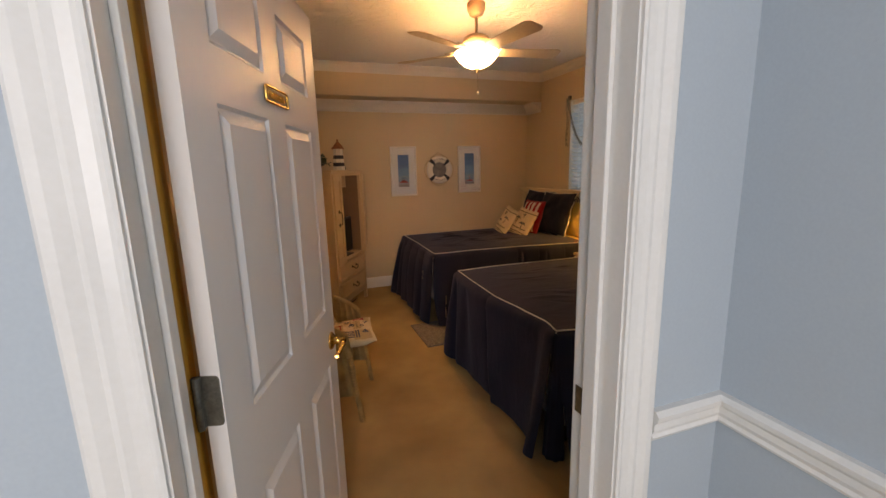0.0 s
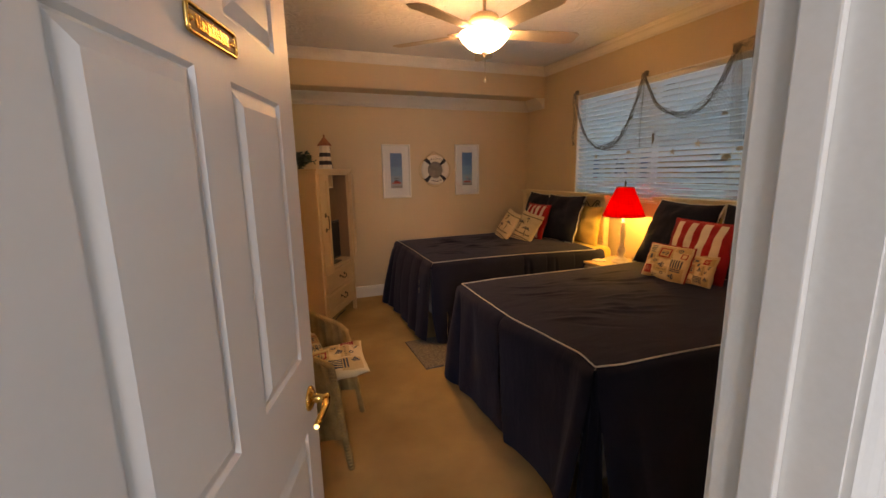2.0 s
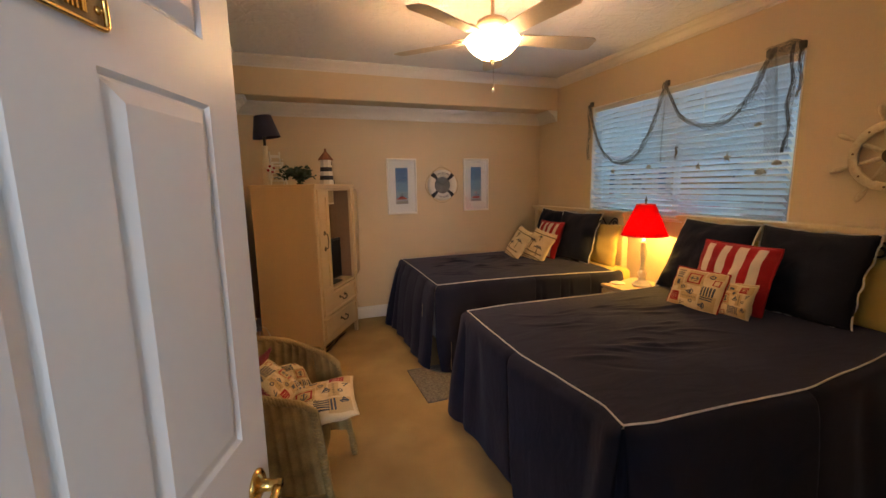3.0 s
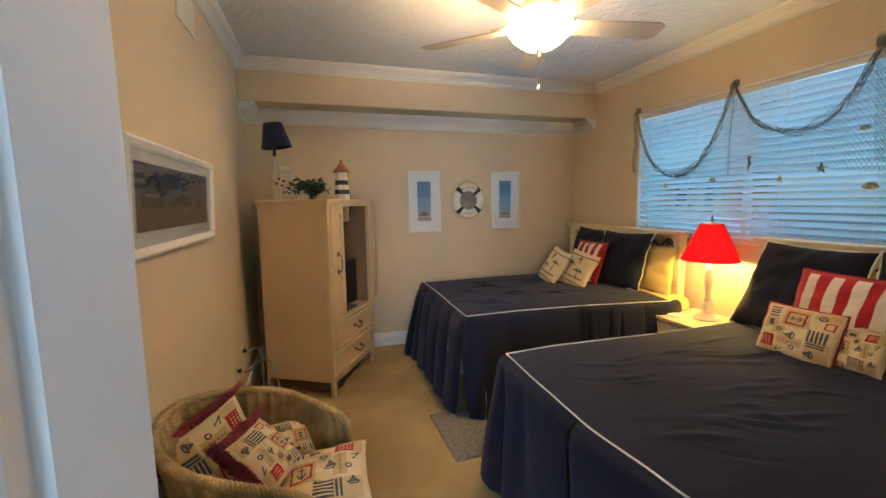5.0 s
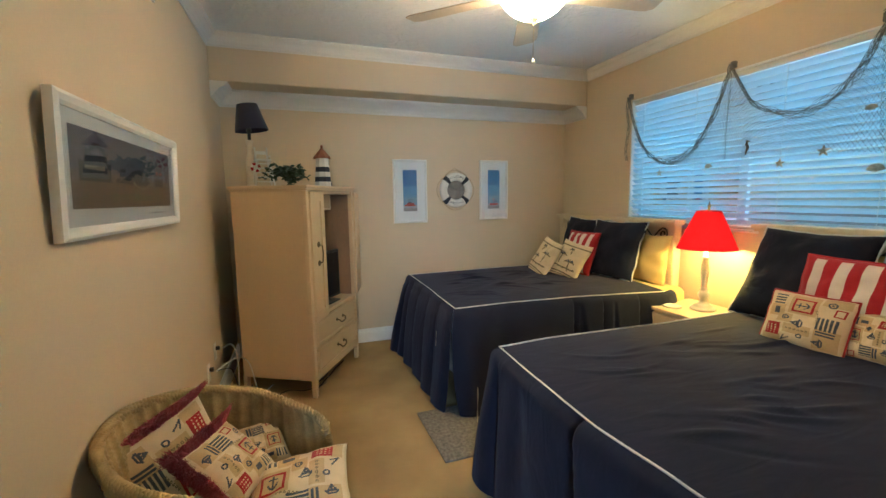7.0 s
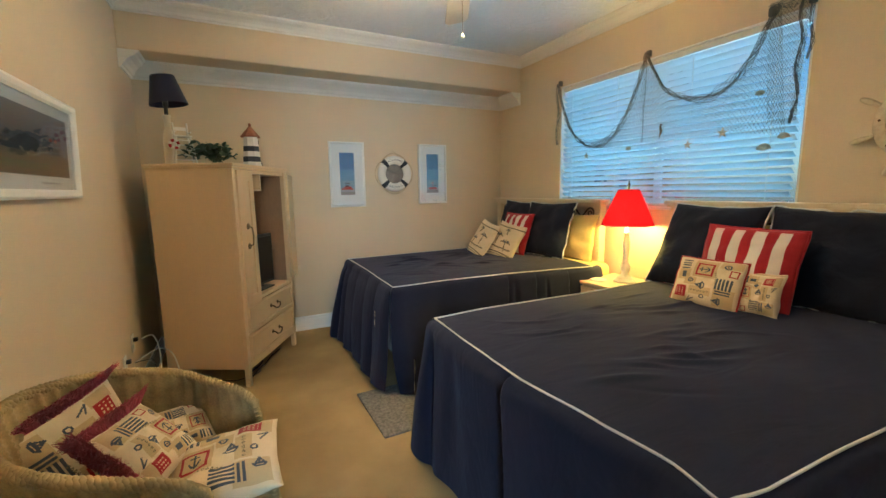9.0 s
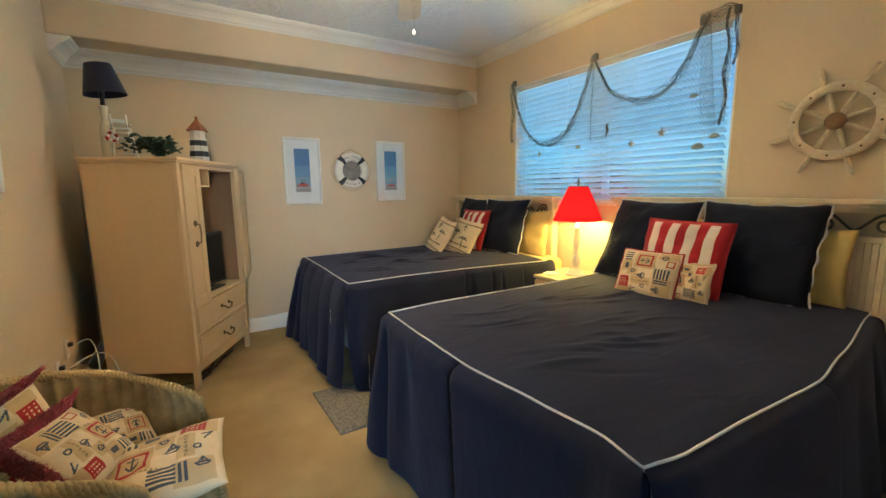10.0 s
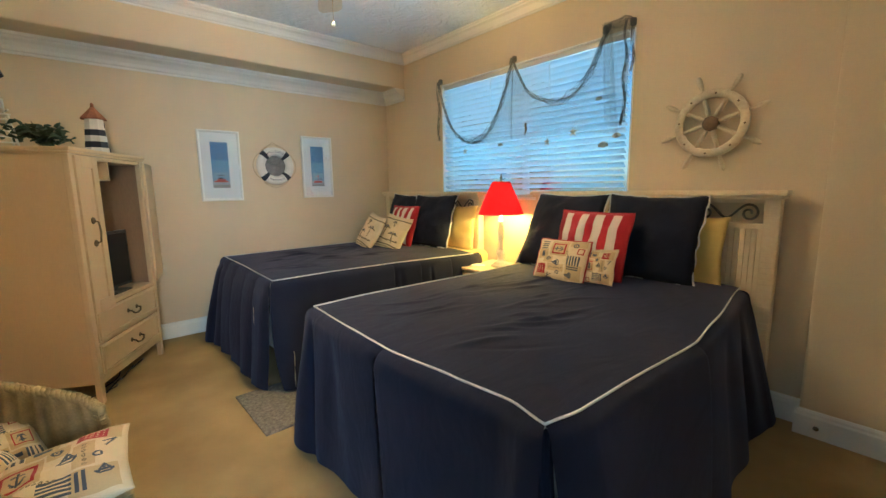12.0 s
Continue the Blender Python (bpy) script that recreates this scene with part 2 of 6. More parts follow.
def ceiling_mat():
    m, n, l, b = nodes_of("knockdown_ceiling_plaster", 0.85, 0, 0.2)
    co = n.new("ShaderNodeTexCoord")
    a, f = n.new("ShaderNodeTexNoise"), n.new("ShaderNodeTexNoise")
    a.inputs["Scale"].default_value, a.inputs["Detail"].default_value, a.inputs["Distortion"].default_value = 7, 5, 1.8
    f.inputs["Scale"].default_value = 60
    for t in (a, f):
        l.new(co.outputs["Object"], t.inputs["Vector"])
    r = n.new("ShaderNodeValToRGB")
    r.color_ramp.elements[0].position, r.color_ramp.elements[1].position = 0.44, 0.6
    l.new(a.outputs[0], r.inputs[0])
    bp = n.new("ShaderNodeBump")
    bp.inputs["Strength"].default_value, bp.inputs["Distance"].default_value = 0.55, 0.007
    l.new(r.outputs[0], bp.inputs["Height"])
    l.new(bp.outputs[0], b.inputs["Normal"])
    c = n.new("ShaderNodeValToRGB")
    c.color_ramp.elements[0].color, c.color_ramp.elements[1].color = (0.76, 0.775, 0.79, 1), (0.85, 0.865, 0.88, 1)
    l.new(f.outputs[0], c.inputs[0])
    l.new(c.outputs[0], b.inputs["Base Color"])
    return m


M["ceiling"] = ceiling_mat()


# ---- mesh helpers ----
def box(bm, x0, x1, y0, y1, z0, z1, bevel=0.0, segs=2, m=None):
    r = bmesh.ops.create_cube(bm, size=1.0)
    vs = r["verts"]
    for v in vs:
        v.co = Vector((x0 + (v.co.x + 0.5) * (x1 - x0), y0 + (v.co.y + 0.5) * (y1 - y0), z0 + (v.co.z + 0.5) * (z1 - z0)))
    if bevel:
        es = list({e for v in vs for e in v.link_edges})
        out = bmesh.ops.bevel(bm, geom=es, offset=bevel, segments=segs, affect="EDGES", profile=0.6)
        vs = list({v for f in out["faces"] for v in f.verts} | {v for v in vs if v.is_valid})
    if m is not None:
        bmesh.ops.transform(bm, matrix=m, verts=vs)
    return vs


def lathe(bm, profile, segs=32, m=None, cap=True):
    """Turns (radius, z) pairs about z."""
    rings = []
    for r, z in profile:
        ring = [bm.verts.new((r * math.cos(2 * math.pi * k / segs), r * math.sin(2 * math.pi * k / segs), z)) for k in range(segs)]
        rings.append(ring)
    for a, b in zip(rings, rings[1:]):
        for k in range(segs):
            f = bm.faces.new((a[k], a[(k + 1) % segs], b[(k + 1) % segs], b[k]))
            f.smooth = True
    if cap:
        bm.faces.new(list(reversed(rings[0])))
        bm.faces.new(rings[-1])
    vs = [v for ring in rings for v in ring]
    if m is not None:
        bmesh.ops.transform(bm, matrix=m, verts=vs)
    return vs


def tube(bm, pts, r, segs=8, closed=False, radii=None):
    """A round bar along points."""
    pts = [Vector(p) for p in pts]
    n = len(pts)
    rings, last = [], None
    for i, p in enumerate(pts):
        a = pts[(i - 1) % n] if closed or i > 0 else p
        b = pts[(i + 1) % n] if closed or i < n - 1 else p
        d = (b - a).normalized()
        if last is None:
            side = d.orthogonal().normalized()
        else:
            side = (last - d * last.dot(d))
            side = side.normalized() if side.length > 1e-6 else d.orthogonal().normalized()
        last = side
        up = d.cross(side)
        rr = radii[i] if radii else r
        rings.append([bm.verts.new(p + (side * math.cos(2 * math.pi * k / segs) + up * math.sin(2 * math.pi * k / segs)) * rr) for k in range(segs)])
    pairs = list(zip(rings, rings[1:])) + ([(rings[-1], rings[0])] if closed else [])
    for a, b in pairs:
        for k in range(segs):
            f = bm.faces.new((a[k], a[(k + 1) % segs], b[(k + 1) % segs], b[k]))
            f.smooth = True
    if not closed:
        bm.faces.new(list(reversed(rings[0])))
        bm.faces.new(rings[-1])
    return [v for ring in rings for v in ring]


def sweep(bm, profile, p0, p1, normal, m0=0.0, m1=0.0, up=(0, 0, 1)):
    """A moulding from p0 to p1. profile: (out from the wall, up). m0, m1: mitre, how far the ends move inwards per metre of depth."""
    p0, p1, nrm, up = Vector(p0), Vector(p1), Vector(normal), Vector(up)
    d = (p1 - p0).normalized()
    ends = []
    for p, s, mm in ((p0, 1, m0), (p1, -1, m1)):
        ends.append([bm.verts.new(p + nrm * o + up * h + d * (s * mm * o)) for o, h in profile])
    k = len(profile)
    for i in range(k):
        j = (i + 1) % k
        bm.faces.new((ends[0][i], ends[0][j], ends[1][j], ends[1][i]))
    bm.faces.new(ends[0][::-1])
    bm.faces.new(ends[1])


def sheet(bm, rows, smooth=True):
    """A surface through rows of points."""
    vs = [[bm.verts.new(p) for p in row] for row in rows]
    for a, b in zip(vs, vs[1:]):
        for i in range(len(a) - 1):
            f = bm.faces.new((a[i], a[i + 1], b[i + 1], b[i]))
            f.smooth = smooth
    return vs


def finish(name, bm, mats):
    bmesh.ops.recalc_face_normals(bm, faces=bm.faces)
    me = bpy.data.meshes.new(name)
    bm.to_mesh(me)
    bm.free()
    for x in (mats if isinstance(mats, (list, tuple)) else [mats]):
        me.materials.append(M[x] if isinstance(x, str) else x)
    return me


def part(name, bm, material, parent=None, label="", m=None):
    ob = new(name, finish(name, bm, material))
    if m is not None:
        ob.matrix_basis = m
    if parent is not None:
        ob.parent = parent
    if label:
        tagged(ob, label)
    return ob


def thing(name, m, label, category, group=""):
    ob = new(name)
    ob.empty_display_size = 0.1
    ob.matrix_basis = m
    return tagged(ob, label, category, group)


def setting(name, bm, material, label, category):
    return tagged(part(name, bm, material), label, category, kind="structure")


def quick(*boxes, bevel=0.0):
    bm = bmesh.new()
    for b in boxes:
        box(bm, *b, bevel=bevel)
    return bm


# ---- the room's shell ----
setting("floor", quick((XL - 0.2, XW + 0.2, YH, YF + 0.2, -0.1, 0.0)), "carpet", "beige cut-pile carpet over the whole bedroom", "floor")
setting("floor_hall", quick((-1.4, HALL_X + 0.2, -1.9, YH, -0.1, 0.0)), "carpet", "beige cut-pile carpet in the hall", "floor")
setting("ceiling", quick((XL - 0.2, XW + 0.2, YD, YF + 0.2, ZC, ZC + 0.1)), "ceiling", "off-white knockdown-textured plaster ceiling", "ceiling")
setting("ceiling_hall", quick((-1.4, HALL_X + 0.2, -1.9, YD, ZC - 0.002, ZC + 0.1)), "ceiling", "off-white textured plaster ceiling of the hall", "ceiling")
setting("wall_left", quick((XL - 0.15, XL, YD, YF, 0, ZC)), "room_wall", "beige painted bedroom wall", "wall")
setting("wall_far", quick((XL - 0.15, XW + 0.15, YF, YF + 0.15, 0, ZC)), "room_wall", "beige painted bedroom wall under a boxed soffit", "wall")
setting("wall_window", quick((XW, XW + 0.16, YD, WY0, 0, ZC), (XW, XW + 0.16, WY1, YF, 0, ZC), (XW, XW + 0.16, WY0, WY1, 0, WZ0), (XW, XW + 0.16, WY0, WY1, WZ1, ZC)), "room_wall", "beige painted wall around the wide window", "wall")
bm = bmesh.new()
box(bm, 3.385, XW, YD, 1.975, 0, ZC, bevel=0.012)
setting("wall_chase", bm, "room_wall", "beige boxed-out corner of the bedroom wall", "wall")
bm = bmesh.new()
box(bm, XL, XW, SOF_Y, YF, SOF_Z, ZC, bevel=0.014, segs=3)
setting("soffit", bm, "room_wall", "beige boxed soffit below the ceiling", "soffit")
YM = (YH + YD) / 2
setting("wall_door", quick((XL - 0.15, DX0 - 0.02, YM, YD, 0, ZC), (DX1 + 0.02, XW + 0.15, YM, YD, 0, ZC), (DX0 - 0.02, DX1 + 0.02, YM, YD, DZ + 0.02, ZC)), "room_wall", "beige bedroom side of the door wall", "wall")
setting("wall_hall", quick((-1.4, DX0 - 0.02, YH, YM, 0, ZC), (DX1 + 0.02, HALL_X + 0.2, YH, YM, 0, ZC), (DX0 - 0.02, DX1 + 0.02, YH, YM, DZ + 0.02, ZC)), "hall_wall", "blue-grey painted hall wall around the doorway", "wall")
setting("wall_hall_side", quick((HALL_X, HALL_X + 0.15, -1.9, YH, 0, ZC)), "hall_wall", "blue-grey painted side wall of the hall", "wall")
# west and back hall walls are unseen, added to enclose the hall
setting("wall_hall_west", quick((-1.4, -1.25, -1.9, YH, 0, ZC)), "hall_wall", "blue-grey painted hall wall", "wall")
# opening added in the back wall for the hall lamp
setting("wall_hall_back", quick((-1.25, -0.82, -1.85, -1.7, 0, ZC), (0.22, HALL_X, -1.85, -1.7, 0, ZC), (-0.82, 0.22, -1.85, -1.7, 0, 0.95), (-0.82, 0.22, -1.85, -1.7, 2.5, ZC)), "hall_wall", "unseen blue-grey hall end wall with an added opening", "wall")

CROWN = [(0, -0.095), (0.008, -0.095), (0.010, -0.083), (0.018, -0.078), (0.026, -0.060), (0.042, -0.040), (0.062, -0.028), (0.068, -0.018), (0.076, -0.014), (0.080, 0), (0, 0)]
for nm, p0, p1, nr, a, b in (
        ("trim_crown_left", (XL, YD, ZC), (XL, SOF_Y, ZC), (1, 0, 0), 1, 1),
        ("trim_crown_soffit", (XL, SOF_Y, ZC), (XW, SOF_Y, ZC), (0, -1, 0), 1, 1),
        ("trim_crown_window", (XW, SOF_Y, ZC), (XW, 1.975, ZC), (-1, 0, 0), 1, 0),
        ("trim_crown_chase", (3.385, 1.975, ZC), (3.385, YD, ZC), (-1, 0, 0), 0, 1),
        ("trim_crown_door", (3.385, YD, ZC), (XL, YD, ZC), (0, 1, 0), 1, 1),
        ("trim_crown_low", (XL, YF, SOF_Z), (XW, YF, SOF_Z), (0, -1, 0), 1, 1),
        ("trim_crown_low_left", (XL, SOF_Y + 0.003, SOF_Z), (XL, YF, SOF_Z), (1, 0, 0), 0, 1),
        ("trim_crown_low_right", (XW, YF, SOF_Z), (XW, SOF_Y + 0.003, SOF_Z), (-1, 0, 0), 1, 0)):
    bm = bmesh.new()
    pr = [(o * 1.6, h * 1.3) for o, h in CROWN] if "low" in nm else CROWN
    sweep(bm, pr, p0, p1, nr, a, b)
    setting(nm, bm, "crown", "white painted crown moulding", "trim")
BASE = [(0, 0), (0.016, 0), (0.016, 0.105), (0.012, 0.115), (0.012, 0.128), (0.006, 0.138), (0, 0.14)]
for nm, p0, p1, nr, a, b in (
        ("baseboard_left", (XL, YD, 0), (XL, YF, 0), (1, 0, 0), 1, 1),
        ("baseboard_far", (XL, YF, 0), (XW, YF, 0), (0, -1, 0), 1, 1),
        ("baseboard_window", (XW, YF, 0), (XW, 1.975, 0), (-1, 0, 0), 1, 1),
        ("baseboard_chase", (3.385, 1.975, 0), (3.385, YD, 0), (-1, 0, 0), -1, 1),
        ("baseboard_chase_end", (XW, 1.975, 0), (3.385, 1.975, 0), (0, 1, 0), 1, -1),
        ("baseboard_door", (3.385, YD, 0), (DX1 + 0.1, YD, 0), (0, 1, 0), 1, 0)):
    bm = bmesh.new()
    sweep(bm, BASE, p0, p1, nr, a, b)
    setting(nm, bm, "white", "white painted baseboard", "trim")
RAIL = [(0, 0), (0.010, 0), (0.014, 0.008), (0.010, 0.016), (0.016, 0.028), (0.016, 0.044), (0.024, 0.054), (0.026, 0.066), (0.016, 0.076), (0, 0.076)]
for nm, p0, p1, nr, a, b in (
        ("trim_chair_rail", (DX1 + 0.1, YH, 0.906), (HALL_X, YH, 0.906), (0, -1, 0), 0, 1),
        ("trim_chair_rail_side", (HALL_X, YH, 0.906), (HALL_X, -1.7, 0.906), (-1, 0, 0), 1, 0),
        ("trim_chair_rail_west", (-1.25, YH, 0.906), (DX0 - 0.1, YH, 0.906), (0, -1, 0), 0, 0)):
    bm = bmesh.new()
    sweep(bm, RAIL, p0, p1, nr, a, b)
    setting(nm, bm, "white", "white painted chair rail moulding", "trim")

# doorway lining, stops and casing
CASE = [(0, 0), (0.011, 0), (0.013, 0.006), (0.010, 0.014), (0.012, 0.03), (0.016, 0.042), (0.015, 0.05), (0.019, 0.06), (0.022, 0.068), (0.022, 0.082), (0.018, 0.088), (0, 0.088)]


def casing(name, y, nrm):
    d = thing(name, pose(0, 0, 0), "white fluted door casing around the bedroom doorway", "door casing")
    tagged(d, kind="structure")
    for px, out in ((DX0 - 0.004, -1), (DX1 + 0.004, 1)):
        bm = bmesh.new()
        sweep(bm, CASE, (px, y, 0), (px, y, DZ + 0.004), (0, nrm, 0), 0, 0, up=(out, 0, 0))
        part("side_casing", bm, "white", d)
    bm = bmesh.new()
    sweep(bm, CASE, (DX0 - 0.092, y, DZ + 0.006), (DX1 + 0.092, y, DZ + 0.006), (0, nrm, 0))
    part("head_casing", bm, "white", d)


casing("trim_casing_hall", YH, -1)
casing("trim_casing_room", YD, 1)
door_lining = thing("door_frame", pose(0, 0, 0), "white painted door frame with an ochre strip at the hinge side", "door frame")
tagged(door_lining, kind="structure")
part("jamb", quick((DX0 - 0.02, DX0, YH - 0.002, YD + 0.002, 0, DZ)), "white", door_lining)
part("jamb", quick((DX1, DX1 + 0.02, YH - 0.002, YD + 0.002, 0, DZ)), "white", door_lining)
part("head_jamb", quick((DX0 - 0.02, DX1 + 0.02, YH - 0.002, YD + 0.002, DZ, DZ + 0.02)), "white", door_lining)
part("stop", quick((DX0, DX0 + 0.012, YH + 0.055, YD - 0.042, 0, DZ), bevel=0.003), "white", door_lining)
part("stop", quick((DX1 - 0.012, DX1, YH + 0.055, YD - 0.042, 0, DZ), bevel=0.003), "white", door_lining)
part("head_stop", quick((DX0 + 0.012, DX1 - 0.012, YH + 0.055, YD - 0.042, DZ - 0.012, DZ), bevel=0.003), "white", door_lining)
part("hinge_rebate", quick((DX0 - 0.001, DX0 + 0.003, YD - 0.041, YD + 0.055, 0, DZ)), "ochre", door_lining, "ochre grained strip in the hinge rebate")
bm = bmesh.new()
box(bm, DX1 - 0.003, DX1 + 0.001, YD - 0.032, YD - 0.006, 0.925, 0.995, bevel=0.001)
part("strike_plate", bm, "old_brass", door_lining, "aged brass strike plate")


# ---- the panelled door ----
def panel_door():
    w, h, t = 0.806, 2.03, 0.036
    ang = math.degrees(math.atan2(0.767, 0.252))
    d = thing("door_1", pose(0.135, 1.368, 0.012, 0, 0, ang), "white six-panel door standing open into the bedroom", "door")
    tagged(d, kind="structure")
    xs = [0, 0.112, 0.357, 0.470, 0.708, w]
    zs = [0, 0.215, 0.826, 1.031, 1.653, 1.758, 1.93, h]
    bm = bmesh.new()
    panels = []
    for side, y in ((1, 0.0), (-1, t)):
        vs = [[bm.verts.new((x, y, z)) for x in xs] for z in zs]
        for i in range(len(zs) - 1):
            for j in range(len(xs) - 1):
                q = (vs[i][j], vs[i][j + 1], vs[i + 1][j + 1], vs[i + 1][j])
                f = bm.faces.new(q if side > 0 else q[::-1])
                if i in (1, 3, 5) and j in (1, 3):
                    panels.append(f)
    bm.verts.ensure_lookup_table()
    bmesh.ops.inset_individual(bm, faces=panels, thickness=0.004, depth=-0.005)
    bmesh.ops.inset_individual(bm, faces=panels, thickness=0.010, depth=-0.0065)
    bmesh.ops.inset_individual(bm, faces=panels, thickness=0.005, depth=0.0)
    bmesh.ops.inset_individual(bm, faces=panels, thickness=0.034, depth=0.0095)
    # closing strips round the leaf
    for x in (0, w):
        bm.faces.new([bm.verts.new(p) for p in ((x, 0, 0), (x, t, 0), (x, t, h), (x, 0, h))])
    for z in (0, h):
        bm.faces.new([bm.verts.new(p) for p in ((0, 0, z), (w, 0, z), (w, t, z), (0, t, z))])
    bmesh.ops.remove_doubles(bm, verts=bm.verts, dist=1e-5)
    leaf = part("leaf", bm, "door_white", d)
    for z in (1.11, 0.25, 1.885):
        bm = bmesh.new()
        edge = [(0.034, -0.05), (0.034, 0.05), (0.010, 0.05), (0.005, 0.0478), (0.0025, 0.043), (0.0025, -0.043), (0.005, -0.0478), (0.010, -0.05)]
        lo, hi = ([bm.verts.new((x, y, z + dz)) for y, dz in edge] for x in (0.0005, -0.0025))
        bm.faces.new(hi)
        for i in range(8):
            bm.faces.new((lo[i], lo[(i + 1) % 8], hi[(i + 1) % 8], hi[i]))
        tube(bm, [(-0.012, 0.040, z - 0.052), (-0.012, 0.040, z + 0.052)], 0.0065, 10)
        box(bm, -0.012, -0.0005, 0.034, 0.0395, z - 0.05, z + 0.05)
        part("hinge", bm, "hinge", d, "dull bronze door hinge")
    kx, kz = w - 0.062, 0.905
    for s, y0 in ((-1, 0.0), (1, t)):
        bm = bmesh.new()
        lathe(bm, [(0.033, 0), (0.033, 0.004), (0.026, 0.010), (0.013, 0.014), (0.011, 0.040), (0.013, 0.044), (0.013, 0.052), (0.006, 0.055)], 28, pose(kx, y0, kz, 90 if s < 0 else -90))
        tube(bm, [(kx, y0 + s * 0.046, kz), (kx - 0.03, y0 + s * 0.05, kz - 0.003), (kx - 0.07, y0 + s * 0.047, kz - 0.012), (kx - 0.10, y0 + s * 0.044, kz - 0.016), (kx - 0.112, y0 + s * 0.047, kz - 0.012)], 0.009, 12, radii=[0.011, 0.010, 0.0085, 0.008, 0.006])
        part("door_handle", bm, "brass", d, "polished brass lever handle")
    bm = bmesh.new()
    box(bm, w - 0.001, w + 0.0015, 0.006, 0.030, kz - 0.028, kz + 0.028)
    part("latch_plate", bm, "brass", d, "brass latch plate")
    return d


panel_door()


def door_plaque():
    ang = math.degrees(math.atan2(0.767, 0.252))
    p = thing("door_plaque", pose(0.135, 1.368, 0.012, 0, 0, ang) @ pose(0.412, -0.001, 1.712), "small brass name plaque with raised lettering on the door", "plaque")
    bm = bmesh.new()
    box(bm, -0.072, 0.072, -0.005, 0.0, -0.0155, 0.0155, bevel=0.003)
    part("plate", bm, "old_brass", p, "dark aged brass ground")
    bm = bmesh.new()
    outline = []
    for cx, cz, a0 in ((0.066, 0.0125, 0), (-0.066, 0.0125, 90), (-0.066, -0.0125, 180), (0.066, -0.0125, 270)):
        outline += [(cx + 0.008 * math.cos(radians(a0 + q * 18)), -0.006, cz + 0.006 * math.sin(radians(a0 + q * 18))) for q in range(6)]
    tube(bm, outline, 0.0034, 8, closed=True)
    part("rim", bm, "brass", p, "bright brass rope rim")
    for sx in (-1, 1):
        bm = bmesh.new()
        lathe(bm, [(0.005, 0), (0.004, 0.003), (0.001, 0.004)], 12, pose(sx * 0.063, -0.005, 0, 90))
        part("screw", bm, "brass", p)
    rnd = random.Random(4)
    x = -0.05
    while x < 0.046:
        wv = rnd.choice((0.0035, 0.006, 0.008))
        bm = bmesh.new()
        hh = rnd.choice((0.006, 0.009))
        box(bm, x, x + 0.0024, -0.0078, -0.0048, -0.009, hh)
        if wv > 0.004:
            box(bm, x + wv - 0.0022, x + wv, -0.0078, -0.0048, -0.009, hh - 0.002)
            box(bm, x + 0.0024, x + wv - 0.0022, -0.0076, -0.0048, rnd.choice((-0.009, -0.001, 0.003)), rnd.choice((0.0045, 0.006)))
        part("letter_bar", bm, "brass", p)
        x += wv + 0.0038


door_plaque()

# ---- window ----
win = thing("window_1", pose(XW, 0, 0), "wide white-framed bedroom window behind closed blinds", "window")
tagged(win, kind="structure")
bm = bmesh.new()
for b in ((0.105, 0.15, WY0, WY0 + 0.05, WZ0, WZ1), (0.105, 0.15, WY1 - 0.05, WY1, WZ0, WZ1), (0.105, 0.15, WY0 + 0.05, WY1 - 0.05, WZ0, WZ0 + 0.05), (0.105, 0.15, WY0 + 0.05, WY1 - 0.05, WZ1 - 0.05, WZ1)):
    box(bm, *b, bevel=0.004)
part("window_frame", bm, "window_frame", win)
bm = bmesh.new()
box(bm, 0.11, 0.15, 3.92, 3.98, WZ0 + 0.05, WZ1 - 0.05, bevel=0.004)
part("mullion", bm, "window_frame", win)
bm = bmesh.new()
box(bm, -0.012, 0.10, WY0 - 0.02, WY1 + 0.02, WZ0 - 0.002, WZ0 + 0.018, bevel=0.005)
part("window_sill", bm, "white", win)
for y0, y1 in ((WY0 + 0.05, 3.92), (3.98, WY1 - 0.05)):
    bm = bmesh.new()
    bm.faces.new([bm.verts.new(p) for p in ((0.124, y0, WZ0 + 0.05), (0.124, y1, WZ0 + 0.05), (0.124, y1, WZ1 - 0.05), (0.124, y0, WZ1 - 0.05))])
    g = part("pane", bm, "glass", win)
    g.visible_shadow = False
reveal = thing("trim_window_reveal", pose(XW, 0, 0), "white painted reveal lining the window opening", "trim")
tagged(reveal, kind="structure")
for b in ((0.001, 0.105, WY0, WY0 + 0.012, WZ0 + 0.018, WZ1), (0.001, 0.105, WY1 - 0.012, WY1, WZ0 + 0.018, WZ1), (0.001, 0.105, WY0 + 0.012, WY1 - 0.012, WZ1 - 0.012, WZ1)):
    part("lining", quick(b), "white", reveal)

blind = thing("window_blind", pose(XW, 0, 0), "white horizontal slat blind drawn down over the window", "window blind")
BY0, BY1 = WY0 + 0.05, WY1 - 0.02
part("headrail", quick((0.012, 0.062, BY0, BY1, WZ1 - 0.055, WZ1 - 0.014), bevel=0.003), "plastic_white", blind)
part("bottom_rail", quick((0.012, 0.058, BY0, BY1, WZ0 + 0.02, WZ0 + 0.04), bevel=0.004), "plastic_white", blind)
bm = bmesh.new()
ang = radians(-37)
rows = []
for k in range(7):
    u = -1 + 2 * k / 6
    rows.append([(0.027 * u * math.cos(ang) + 0.0035 * (1 - u * u) * math.sin(ang), yy, 0.027 * u * math.sin(ang) - 0.0035 * (1 - u * u) * math.cos(ang)) for yy in (BY0, BY1)])
sheet(bm, rows)
slat_mesh = finish("slat", bm, "slat")
z = WZ1 - 0.078
